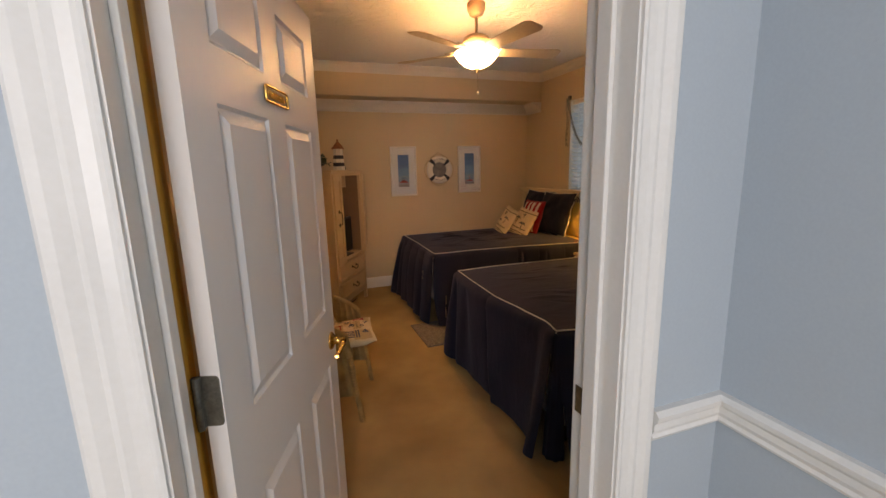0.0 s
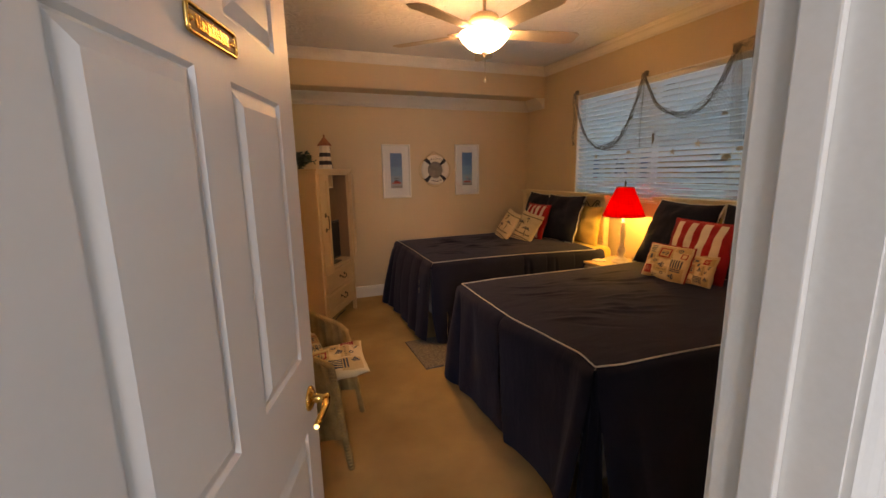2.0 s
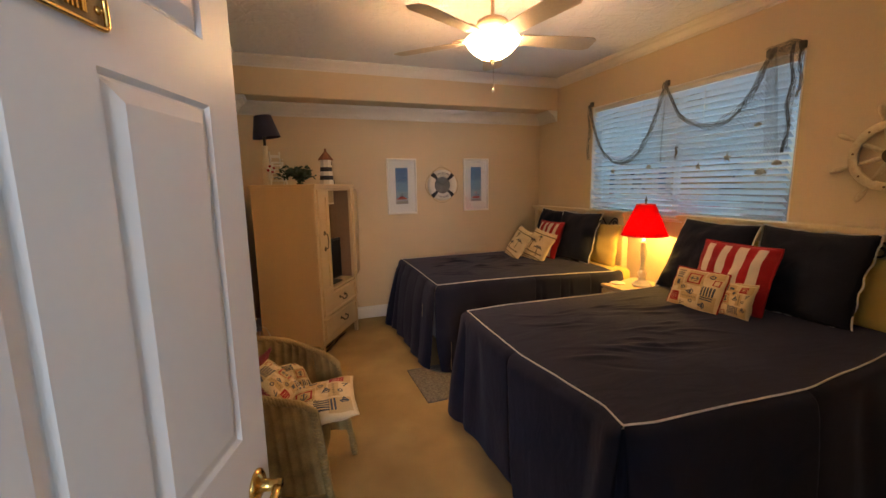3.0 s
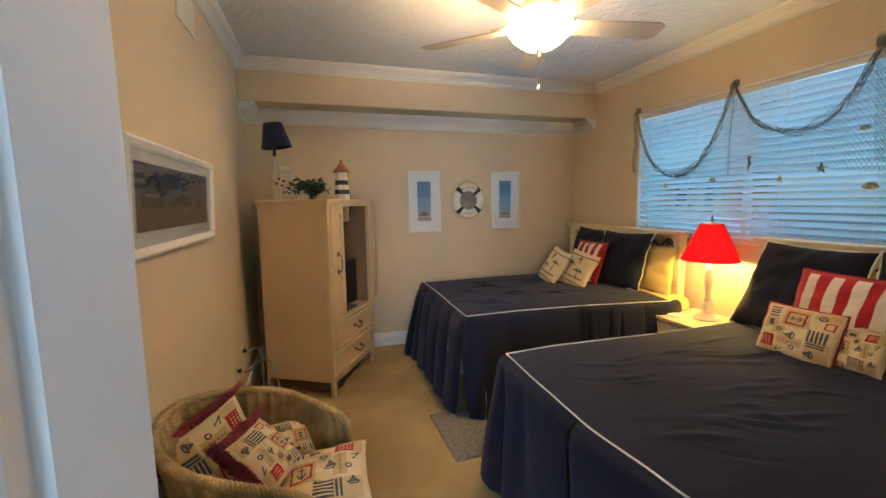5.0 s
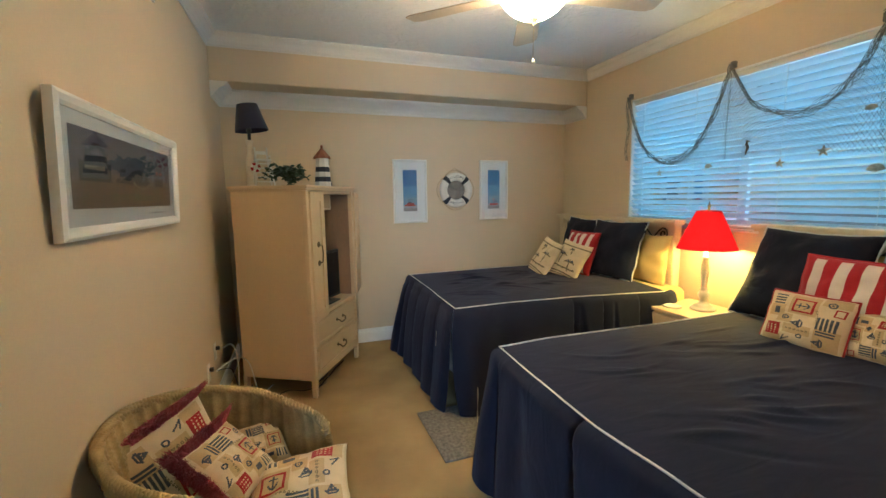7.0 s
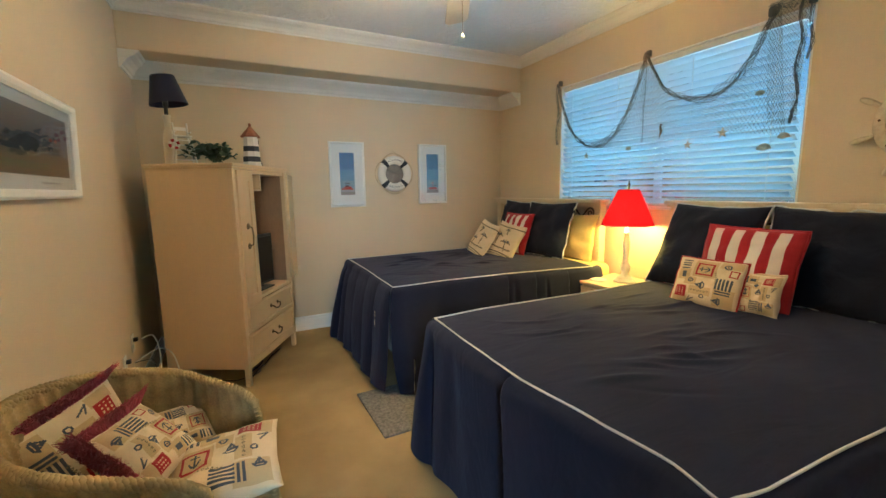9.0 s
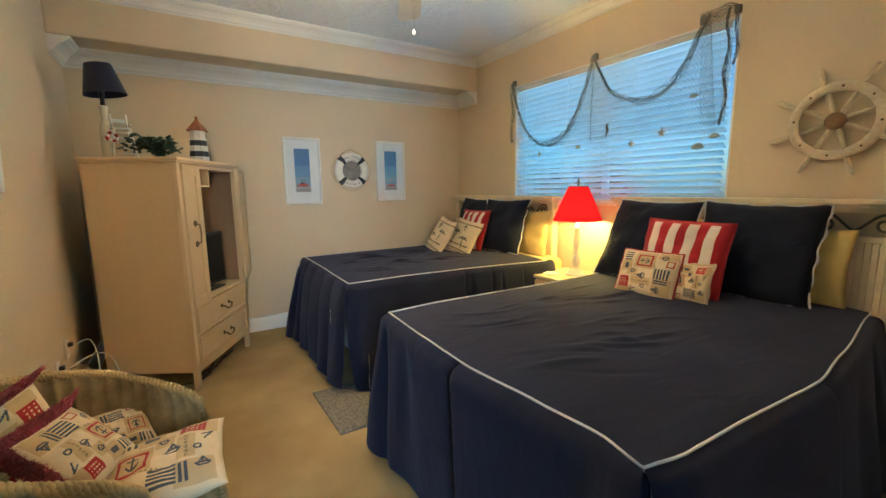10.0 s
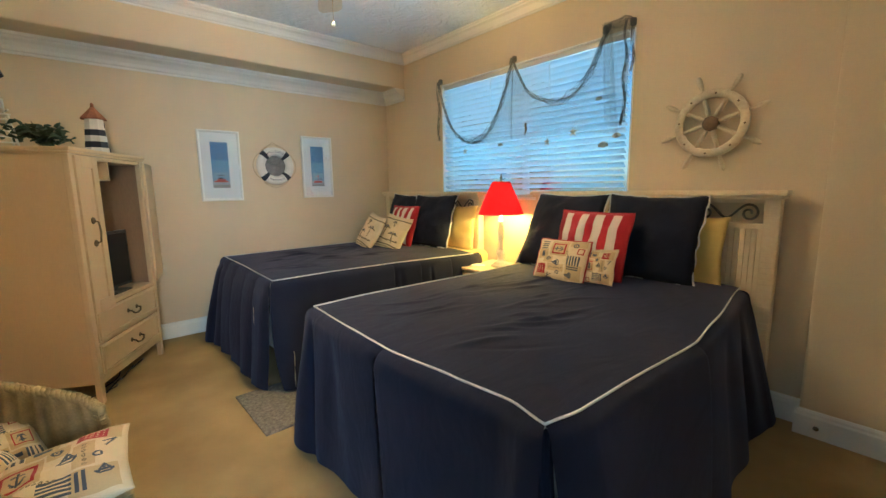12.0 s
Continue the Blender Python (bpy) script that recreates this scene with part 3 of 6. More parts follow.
while z > WZ0 + 0.06:
    s = new("slat", slat_mesh)
    s.parent = blind
    s.matrix_basis = pose(0.036, 0, z)
    z -= 0.0467
for y in (BY0 + 0.12, BY0 + 0.62, BY0 + 1.24, BY1 - 0.12):
    bm = bmesh.new()
    tube(bm, [(0.012, y, WZ0 + 0.03), (0.012, y, WZ1 - 0.06)], 0.0016, 6)
    part("ladder_cord", bm, "plastic_white", blind)

# frame round the added opening, out of view at the hall's end
added_win = thing("added_hall_window", pose(0, 0, 0), "added white-framed opening for the hall light, out of view", "window")
tagged(added_win, kind="structure")
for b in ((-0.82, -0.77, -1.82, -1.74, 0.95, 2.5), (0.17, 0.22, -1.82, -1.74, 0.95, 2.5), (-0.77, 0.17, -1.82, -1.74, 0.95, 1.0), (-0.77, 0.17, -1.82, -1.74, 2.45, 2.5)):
    part("window_frame", quick(b), "window_frame", added_win)
setting("ground", quick((-60, 60, -60, 60, -0.5, -0.3)), "mat", "grey ground outside", "ground")


# ---- cushions and prints ----
class Print:
    """A small raster of cloth prints: each cell is one woven patch of a cushion or picture."""

    def __init__(self, nx, ny, ground=0):
        self.a, self.nx, self.ny = np.full((ny, nx), ground, int), nx, ny

    def rect(self, x0, y0, x1, y1, k):
        self.a[max(0, int(y0 * self.ny)):max(0, int(y1 * self.ny)), max(0, int(x0 * self.nx)):max(0, int(x1 * self.nx))] = k
        return self

    def outline(self, x0, y0, x1, y1, k, w=0.03):
        for b in ((x0, y0, x1, y0 + w), (x0, y1 - w, x1, y1), (x0, y0, x0 + w, y1), (x1 - w, y0, x1, y1)):
            self.rect(*b, k)
        return self

    def stripes(self, x0, y0, x1, y1, k, n, upright=False):
        for i in range(n):
            if upright:
                s = (x1 - x0) / n
                self.rect(x0 + i * s, y0, x0 + (i + 0.55) * s, y1, k)
            else:
                s = (y1 - y0) / n
                self.rect(x0, y0 + i * s, x1, y0 + (i + 0.55) * s, k)
        return self

    def disc(self, x, y, r, k, hole=0.0):
        jj, ii = np.meshgrid((np.arange(self.nx) + 0.5) / self.nx, (np.arange(self.ny) + 0.5) / self.ny)
        d = np.hypot(jj - x, ii - y)
        self.a[(d < r) & (d >= hole)] = k
        return self

    def line(self, pts, k, w=0.0095):
        for (xa, ya), (xb, yb) in zip(pts, pts[1:]):
            n = 60
            for i in range(n + 1):
                x, y = xa + (xb - xa) * i / n, ya + (yb - ya) * i / n
                self.disc(x, y, w, k)
        return self

    def anchor(self, x, y, s, k):
        self.line([(x, y - s), (x, y + s)], k).line([(x - s * 0.5, y + s * 0.5), (x + s * 0.5, y + s * 0.5)], k)
        return self.line([(x - s * 0.7, y - s * 0.3), (x - s * 0.4, y - s * 0.8), (x, y - s), (x + s * 0.4, y - s * 0.8), (x + s * 0.7, y - s * 0.3)], k)

    def boat(self, x, y, s, k):
        self.line([(x - s, y), (x - s * 0.6, y - s * 0.5), (x + s * 0.6, y - s * 0.5), (x + s, y), (x - s, y)], k)
        return self.line([(x, y), (x, y + s * 1.3), (x - s * 0.6, y + s * 0.2), (x + s * 0.6, y + s * 0.2), (x, y + s * 1.3)], k)


def nautical(seed, n=104):
    """Printed squares with anchors, boats, flags and wheels, scattered on cream."""
    p, r = Print(n, n), random.Random(seed)
    for q in ((0.05, 0.36, 0.42, 0.70), (0.44, 0.62, 0.60, 0.80), (0.62, 0.36, 0.78, 0.70), (0.60, 0.05, 0.94, 0.32), (0.02, 0.04, 0.18, 0.33), (0.28, 0.74, 0.50, 0.95), (0.84, 0.72, 0.97, 0.95)):
        p.rect(*q, 4)
    p.outline(0.12, 0.40, 0.38, 0.66, 1, 0.026).anchor(0.25, 0.53, 0.075, 2)
    p.stripes(0.40, 0.10, 0.62, 0.34, 2, 5).stripes(0.64, 0.10, 0.74, 0.30, 2, 2, True)
    p.stripes(0.08, 0.76, 0.30, 0.92, 2, 4, True).rect(0.33, 0.80, 0.46, 0.88, 2)
    p.boat(0.58, 0.52, 0.07, 2).boat(0.84, 0.24, 0.06, 2)
    p.disc(0.50, 0.70, 0.045, 2, 0.024).disc(0.14, 0.22, 0.05, 2, 0.03).disc(0.80, 0.48, 0.04, 2, 0.02)
    p.disc(0.50, 0.70, 0.013, 2).disc(0.14, 0.22, 0.015, 2)
    p.outline(0.64, 0.74, 0.86, 0.92, 1, 0.024).stripes(0.66, 0.76, 0.84, 0.90, 1, 3).stripes(0.66, 0.76, 0.84, 0.90, 1, 4, True)
    for i in range(6):
        p.disc(0.70, 0.40 + 0.05 * i, 0.017, 3, 0.007)
        p.disc(0.30 + 0.04 * i, 0.36 - 0.01 * i, 0.014, 3, 0.006)
    p.outline(0.20, 0.06, 0.34, 0.18, 1, 0.02).line([(0.86, 0.60), (0.92, 0.70), (0.84, 0.66)], 2)
    if seed % 2:
        p.a = p.a[::-1, ::-1].copy()
    if seed % 3 == 1:
        p.a = p.a.T.copy()
    return p.a


def cushion(w, h, t, cells=None, n=28, pinch=0.07, seed=0, sag=0.0):
    """A stuffed cushion in the xz plane, its face towards -y; cells gives each patch of the face its print."""
    if cells is not None:
        n = cells.shape[0]
    bm = bmesh.new()
    rnd = Vector((seed * 3.1, seed * 1.7, 0))

    def at(i, j, side):
        u, v = -1 + 2 * j / n, -1 + 2 * i / n
        e = max(0.0, (1 - u * u)) ** 0.5 * max(0.0, (1 - v * v)) ** 0.5
        e2 = max(0.0, (1 - abs(u) ** 3.2)) ** 0.62 * max(0.0, (1 - abs(v) ** 3.2)) ** 0.62
        x = w / 2 * u * (1 - pinch * (1 - v * v))
        zz = h / 2 * v * (1 - pinch * (1 - u * u))
        wr = noise.noise(Vector((u * 2.2, v * 2.2, side)) + rnd) * 0.09 * e + noise.noise(Vector((u * 5, v * 5, side + 4)) + rnd) * 0.035 * e
        y = side * t * 0.5 * (e2 * (0.86 + wr * 2) + 0.02)
        zz -= sag * e2 * (1 - v) * 0.3
        edge = noise.noise(Vector((u * 3, v * 3, 9)) + rnd) * 0.012
        return Vector((x * (1 + edge), y + noise.noise(Vector((u * 2.5, v * 2.5, 2)) + rnd) * 0.012 * w / 0.5, zz * (1 + edge)))

    grids = []
    for side in (-1, 1):
        g = []
        for i in range(n + 1):
            row = []
            for j in range(n + 1):
                if side == 1 and (i in (0, n) or j in (0, n)):
                    row.append(grids[0][i][j])
                else:
                    row.append(bm.verts.new(at(i, j, side)))
            g.append(row)
        grids.append(g)
        for i in range(n):
            for j in range(n):
                q = (g[i][j], g[i][j + 1], g[i + 1][j + 1], g[i + 1][j])
                f = bm.faces.new(q if side == -1 else q[::-1])
                f.smooth = True
                f.material_index = int(cells[i, j]) if (cells is not None and side == -1) else (int(cells[i, n - 1 - j]) if cells is not None else 0)
    g = grids[0]
    rim = [g[0][j].co.copy() for j in range(n)] + [g[i][n].co.copy() for i in range(n)] + [g[n][n - j].co.copy() for j in range(n)] + [g[n - i][0].co.copy() for i in range(n)]
    return bm, rim


PRINTS = ["print_cream", "print_red", "print_navy", "print_olive", "print_tan"]


def pillow(name, m, w, h, t, label, mats, cells=None, cord=None, fringe=None, seed=0, pinch=0.07, flange=0.0, n=28):
    d = thing(name, m, label, "pillow", "")
    bm, rim = cushion(w, h, t, cells, n=n, seed=seed, pinch=pinch)
    part("cushion", bm, mats, d)
    if cord:
        bm = bmesh.new()
        rs = rim[::2] if len(rim) > 160 else rim
        wavy = [p + Vector((noise.noise(p * 14) * flange, noise.noise(p * 11 + Vector((3, 1, 2))) * (0.006 + flange), noise.noise(p * 14 + Vector((5, 5, 5))) * flange)) for p in rs]
        tube(bm, wavy, 0.0055, 6, closed=True)
        part("piping", bm, cord, d, "cord edging")
    if fringe:
        bm, r = bmesh.new(), random.Random(seed + 50)
        for k in range(len(rim) // 2, len(rim)):
            p, q = rim[k], rim[(k + 1) % len(rim)]
            for i in range(34):
                s = p.lerp(q, r.random())
                out = Vector((s.x, 0, s.z)).normalized()
                side = (q - p).normalized() * r.uniform(-0.022, 0.022)
                L = r.uniform(0.018, 0.042)
                a, b, c = s - out * 0.008 + Vector((0, r.uniform(-0.012, 0.012), 0)), s + out * L * 0.7 + side + Vector((0, r.uniform(-0.03, 0.02), 0)), s + out * L * r.uniform(0.5, 1.0) + side * 2 + Vector((0, r.uniform(-0.045, 0.02), 0))
                wv = Vector((r.uniform(-1, 1), r.uniform(-1, 1), r.uniform(-1, 1))).normalized() * 0.0022
                vs = [bm.verts.new(x) for x in (a - wv, a + wv, b + wv, b - wv, c)]
                bm.faces.new(vs[:4])
                bm.faces.new((vs[3], vs[2], vs[4]))
        part("fringe", bm, fringe, d, "shaggy maroon fringe")
    return d


# ---- beds ----
def headboard_scroll(s):
    """Half of an iron scroll, in the yz plane."""
    pts = []
    for k in range(26):
        a = k / 25 * 2.6 * math.pi
        r = 0.046 - 0.036 * k / 25
        pts.append((0, s * (0.105 + r * math.sin(a)), 0.052 - 0.046 + 0.046 + r * math.cos(a) - 0.004))
    lead = [(0, s * (0.004 + 0.101 * k / 10), 0.02 + 0.076 * math.sin(k / 10 * math.pi / 2) ** 1.5) for k in range(10)]
    return lead + pts


def bed(yc, foot_x, label):
    d = thing("bed", pose(3.395, yc, 0), label, "bed", "two matching beds")
    hw = 0.765
    bm = bmesh.new()
    box(bm, -0.075, 0.045, -hw - 0.025, hw + 0.025, 1.235, 1.262, bevel=0.006)
    box(bm, -0.06, 0.04, -hw - 0.012, hw + 0.012, 1.217, 1.235, bevel=0.004)
    hb = part("headboard", bm, "cream_bed", d, "cream painted moulded top rail")
    for s in (-1, 1):
        bm = bmesh.new()
        box(bm, -0.035, 0.03, s * hw - 0.036 - s * 0.036, s * hw + 0.036 - s * 0.036, 0, 1.217, bevel=0.006)
        for k in range(34):
            zz = 0.2 + k * 0.03
            box(bm, -0.039, -0.034, s * (hw - 0.036) - 0.03, s * (hw - 0.036) + 0.03, zz, zz + 0.022)
        part("post", bm, "cream_bed", d)
    for z0, z1 in ((1.195, 1.217), (1.055, 1.085), (0.42, 0.5)):
        bm = bmesh.new()
        box(bm, -0.02, 0.02, -hw + 0.072, hw - 0.072, z0, z1, bevel=0.004)
        part("rail", bm, "cream_bed", d)
    bm = bmesh.new()
    box(bm, -0.018, 0.018, -0.03, 0.03, 1.085, 1.195, bevel=0.003)
    part("centre_block", bm, "cream_bed", d)
    w = hw - 0.072
    n = 54
    bm = bmesh.new()
    box(bm, -0.006, 0.008, 0.0005, 2 * w / n - 0.0005, 0.5, 1.055, bevel=0.003)
    plank = finish("board", bm, "cream_bed")
    for k in range(n):
        o = new("board", plank)
        o.parent = d
        o.matrix_basis = pose(0, -w + k * 2 * w / n, 0)
    for c in (-0.52, -0.20, 0.20, 0.52):
        for s in (-1, 1):
            bm = bmesh.new()
            tube(bm, [(p[0], p[1], p[2]) for p in headboard_scroll(s)], 0.0065, 8)
            part("scroll", bm, "iron", d, "dark bronze iron scroll", pose(-0.004, c, 1.092))
    x0 = foot_x - 3.395
    bm = bmesh.new()
    box(bm, x0 + 0.07, -0.08, -0.665, 0.665, 0.44, 0.70, bevel=0.05, segs=3)
    part("mattress", bm, "sheet", d)
    bm = bmesh.new()
    box(bm, x0 + 0.05, -0.08, -0.66, 0.66, 0.16, 0.435, bevel=0.02)
    part("box_spring", bm, "sheet", d, "pale fabric box spring")
    for sx in (x0 + 0.15, -0.25):
        for sy in (-0.55, 0.55):
            bm = bmesh.new()
            lathe(bm, [(0.025, 0), (0.03, 0.16)], 12, pose(sx, sy, 0))
            part("leg", bm, "black", d)
    return d


def drape(p0, p1, out, n, folds, seed, slit0=0.0, slit1=0.0, top=0.73, hem=0.025, flare=0.075, amp=1.0, splay=0.0, base=None, corner=0.0, wrap=0.75, low=1.3):
    """A hanging side of a bedspread from the corded edge p0-p1 down to the hem. folds: (place along, width, depth)."""
    p0, p1, out = Vector(p0), Vector(p1), Vector(out)
    d = p1 - p0
    L = d.length
    d.normalize()
    rows = []
    prof = [(0, 0), (0.012, 0.003), (0.026, 0.010), (0.038, 0.022), (0.046, 0.040), (0.051, 0.065)]
    m = 22
    for q in range(len(prof) + m):
        row = []
        for i in range(n + 1):
            s = L * i / n
            if q < len(prof):
                o, drop = prof[q]
                v = 0.0
            else:
                v = (q - len(prof) + 1) / m
                o, drop = 0.051, 0.065 + v * (top - 0.065 - hem)
            wav = 0.004 * math.sin(s * 7 + seed) + 0.026 * noise.noise(Vector((s * 4.2, v * 1.2, seed))) + 0.006 * noise.noise(Vector((s * 9, v * 0.8, seed + 9)))
            o += (flare + splay * s / L) * v ** (0.85 - 0.35 * min(1, splay * 10)) + amp * wav * v ** 1.2 + corner * v * (math.exp(-s / 0.14) + math.exp(-(L - s) / 0.14))
            if base:
                o += base(s)
            for c, wd, dp in folds:
                if wd < 0:
                    # a lapped pleat: a sharp edge, then the cloth under it comes back out
                    g = s - c + 0.05 * v * v - 0.02 * (1 - v) ** 2
                    if g > 0:
                        o -= dp * (0.45 + 0.55 * v) * math.exp(g / wd) * min(1, g / 0.006)
                    continue
                u = (s - c) / wd
                u += 0.6 * (0.5 - v) * math.sin(c * 40 + seed)
                u /= 0.7 + 0.9 * v
                o -= dp * math.exp(-u * u) * min(1, v * 2.5 + (0.3 if q > 4 else 0.0))
                o += dp * 0.5 * math.exp(-((u - 1.7) ** 2)) * min(1, v * 1.6)
            shift = (slit0 * max(0, 1 - s / 0.25) - slit1 * max(0, 1 - (L - s) / 0.25)) * v ** low
            zz = top - drop + 0.012 * amp * v * noise.noise(Vector((s * 7, 3, seed)))
            # the outermost strip turns round the corner
            c0, c1 = max(0, 1 - s / 0.05), max(0, 1 - (L - s) / 0.05)
            p = p0 + d * (s + shift - c0 * o * wrap + c1 * o * 0.75) + out * (o * (1 - 0.35 * max(c0, c1) ** 2))
            row.append((p.x, p.y, max(zz, 0.012)))
        rows.append(row)
    bm = bmesh.new()
    sheet(bm, rows)
    return bm


def along(knots, q):
    """A soft line through (place, value) knots."""
    if q <= knots[0][0]:
        return knots[0][1]
    for (a, u), (b, v) in zip(knots, knots[1:]):
        if q <= b:
            f = (q - a) / (b - a)
            return u + (v - u) * (f * 0.5 + 0.5 * f * f * (3 - 2 * f))
    return knots[-1][1]


def bedspread(foot, side, far, x1, label, folds_foot, folds_near, seed, slit=0.0, insert=(), amp=1.0, flare=0.075, near_flare=0.075, far_flare=0.03, corner=0.0, splay=0.0, strip=None, low=1.3, wrap=0.35):
    """foot: x of the corded edge along y; side and far: y of the corded edges along x."""
    d = thing("bedspread", pose(0, 0, 0), label, "bedspread", "matching navy bedspreads")
    nx, ny = 170, 130
    y0, y1 = foot[0][0], foot[-1][0]
    x0, x0f = foot[0][1], foot[-1][1]
    rows = []
    # rucks in the cloth: place, direction, length, width, height
    r = random.Random(int(seed * 10))
    rucks = []
    for k in range(44):
        cx, cy = x0 + (x1 - x0) * r.uniform(0.14, 0.66), y0 + (y1 - y0) * r.uniform(0.22, 0.84)
        a = radians(-42 + 44 * (cy - y0) / (y1 - y0) + r.uniform(-14, 14))
        rucks.append((cx, cy, math.cos(a), math.sin(a), r.uniform(0.06, 0.2), r.uniform(0.009, 0.018), r.uniform(-0.4, 1) * 0.012, r.uniform(-1.6, 1.6)))
    for i in range(ny + 1):
        row = []
        for j in range(nx + 1):
            u, v = j / nx, i / ny
            x = along(foot, y0 + (y1 - y0) * v)
            x += (x1 - x) * u
            ya, yb = along(side, x), along(far, x)
            y = ya + (yb - ya) * v
            e = min(u * 3, 1) * min(min(v, 1 - v) * 5, 1)
            zz = 0.73 + 0.02 * e ** 0.5 + e * (0.006 * noise.noise(Vector((x * 3, y * 3, seed))) + 0.0075 * noise.noise(Vector(((x + y) * 2.2, (y - x * 0.6) * 10, seed + 3))) * (0.4 + max(0, noise.noise(Vector((x * 1.8, y * 1.8, seed + 6)))) * 2.2))
            for cx, cy, ca, sa, ln, wd, hh, cv in rucks:
                p, q = (x - cx) * ca + (y - cy) * sa, (y - cy) * ca - (x - cx) * sa
                if abs(p) < 2.5 * ln:
                    q = (q - cv * p * p) / wd
                    if abs(q) < 3:
                        zz += hh * math.exp(-(p / ln) ** 2 - q * q)
            row.append((x, y, zz))
        rows.append(row)
    bm = bmesh.new()
    sheet(bm, rows)
    part("top", bm, "navy", d)
    part("foot_drop", drape((x0, y0, 0), (x0, y1, 0), (-1, 0, 0), 260, folds_foot, seed, slit, slit * 0.3, amp=amp, splay=splay, flare=flare, corner=corner, base=lambda q: x0 - along(foot, y0 + q), wrap=wrap, low=low), "navy", d)
    ys = side[0][1]
    part("side_drop", drape((x0, ys, 0), (x1, ys, 0), (0, -1, 0), 280, folds_near, seed + 1.7, slit, 0, amp=amp, flare=near_flare, corner=corner, base=lambda q: ys - along(side, x0 + q), wrap=wrap, low=low), "navy", d)
    yf = far[0][1]
    part("side_drop", drape((x0f, yf, 0), (x1, yf, 0), (0, 1, 0), 120, [(0.5, 0.05, 0.03)], seed + 4, 0, 0, flare=far_flare, base=lambda q: along(far, x0f + q) - yf), "navy", d)
    for yy, s in ((y0, -1), (y1, 1)):
        if s not in insert:
            continue
        rows = []
        for q in range(12):
            v = q / 11
            row = []
            for k in range(11):
                a = radians(-20 + 130 * k / 10)
                rr = 0.022 + 0.045 * v + 0.006 * math.sin(k * 1.9 + q * 0.2)
                row.append((x0 - rr * math.cos(a) * 0.9 + 0.02, yy + s * (rr * math.sin(a) * 0.9 - 0.02), 0.715 - v * 0.69))
            rows.append(row)
        bm = bmesh.new()
        sheet(bm, rows)
        part("corner_pleat", bm, "navy", d)
    if strip:
        bm = bmesh.new()
        sx, sy, z0, z1 = strip
        sheet(bm, [[(sx - 0.004 * math.sin(q * 0.5), sy - 0.007 * math.sin(0.3 + q * 0.24), z0 + (z1 - z0) * q / 11) for q in range(12)], [(sx + 0.004, sy + 0.007, z0 + (z1 - z0) * q / 11) for q in range(12)]])
        bmesh.ops.solidify(bm, geom=bm.faces[:], thickness=0.003)
        part("lining_edge", bm, "print_cream", d, "pale lining peeping out of a pleat")
    bm = bmesh.new()
    pts = []
    n = 46
    for k in range(n):
        x = x1 + (x0 - x1) * k / n
        pts.append((x, along(side, x), 0.7335 + 0.002 * abs(noise.noise(Vector((x * 6, seed, 1))))))
    for k in range(n + 1):
        y = y0 + (y1 - y0) * k / n
        pts.append((along(foot, y), y, 0.7335 + 0.002 * abs(noise.noise(Vector((y * 6, seed, 2))))))
    for k in range(1, n + 1):
        x = x0f + (x1 - x0f) * k / n
        pts.append((x, along(far, x), 0.7335))
    tube(bm, pts, 0.0038, 8)
    part("piping", bm, "piping", d, "white cord edging")
    return d


bed(2.895, 1.47, "cream beadboard bed with iron scrolls, made up in navy")
bedspread([(2.203, 1.450), (2.33, 1.476), (2.54, 1.457), (2.84, 1.429), (3.2, 1.443), (3.56, 1.463)],
          [(1.450, 2.203), (1.57, 2.180), (1.78, 2.174), (2.27, 2.145), (2.58, 2.178), (3.34, 2.268)],
          [(1.463, 3.560), (1.76, 3.585), (2.12, 3.576), (2.5, 3.565), (3.34, 3.590)], 3.34,
          "pleated navy cotton bedspread with white cord edging", [(0.65, -0.11, 0.075), (0.3, 0.12, 0.012), (1.05, 0.06, 0.015), (1.28, 0.03, 0.03)],
          [(0.80, -0.10, 0.05), (1.2, 0.09, 0.02), (1.55, 0.06, 0.025)], 2.0, slit=0.075, wrap=0.28, insert=(-1,), amp=0.55, flare=-0.005, near_flare=0.08, corner=0.115, strip=(1.366, 3.606, 0.33, 0.52))
far_bed = bed(5.045, 1.535, "cream beadboard bed with iron scrolls in the far corner")
bedspread([(4.29, 1.509), (4.6, 1.516), (5.0, 1.532), (5.6, 1.536)],
          [(1.509, 4.290), (1.9, 4.302), (2.37, 4.275), (2.75, 4.222), (3.16, 4.160)],
          [(1.536, 5.600), (2.3, 5.62), (3.16, 5.63)], 3.16,
          "navy cotton bedspread with white cord, gaping at one corner", [(0.20, -0.09, 0.085), (0.46, -0.12, 0.07), (0.75, -0.06, 0.05), (0.99, -0.09, 0.085), (1.2, 0.03, 0.025)],
          [(0.86, -0.06, 0.085), (0.95, 0.02, 0.02), (1.09, -0.06, 0.06), (1.20, 0.016, 0.018), (1.38, -0.08, 0.05), (0.33, 0.1, 0.015)], 5.0, slit=0.075, low=2.4, wrap=0.62, amp=1.0, far_flare=0.13, splay=0.07, strip=(1.418, 4.435, 0.43, 0.55))
# the yellow under-sheet turned out at the head of the far bed
bm = bmesh.new()
rows = []
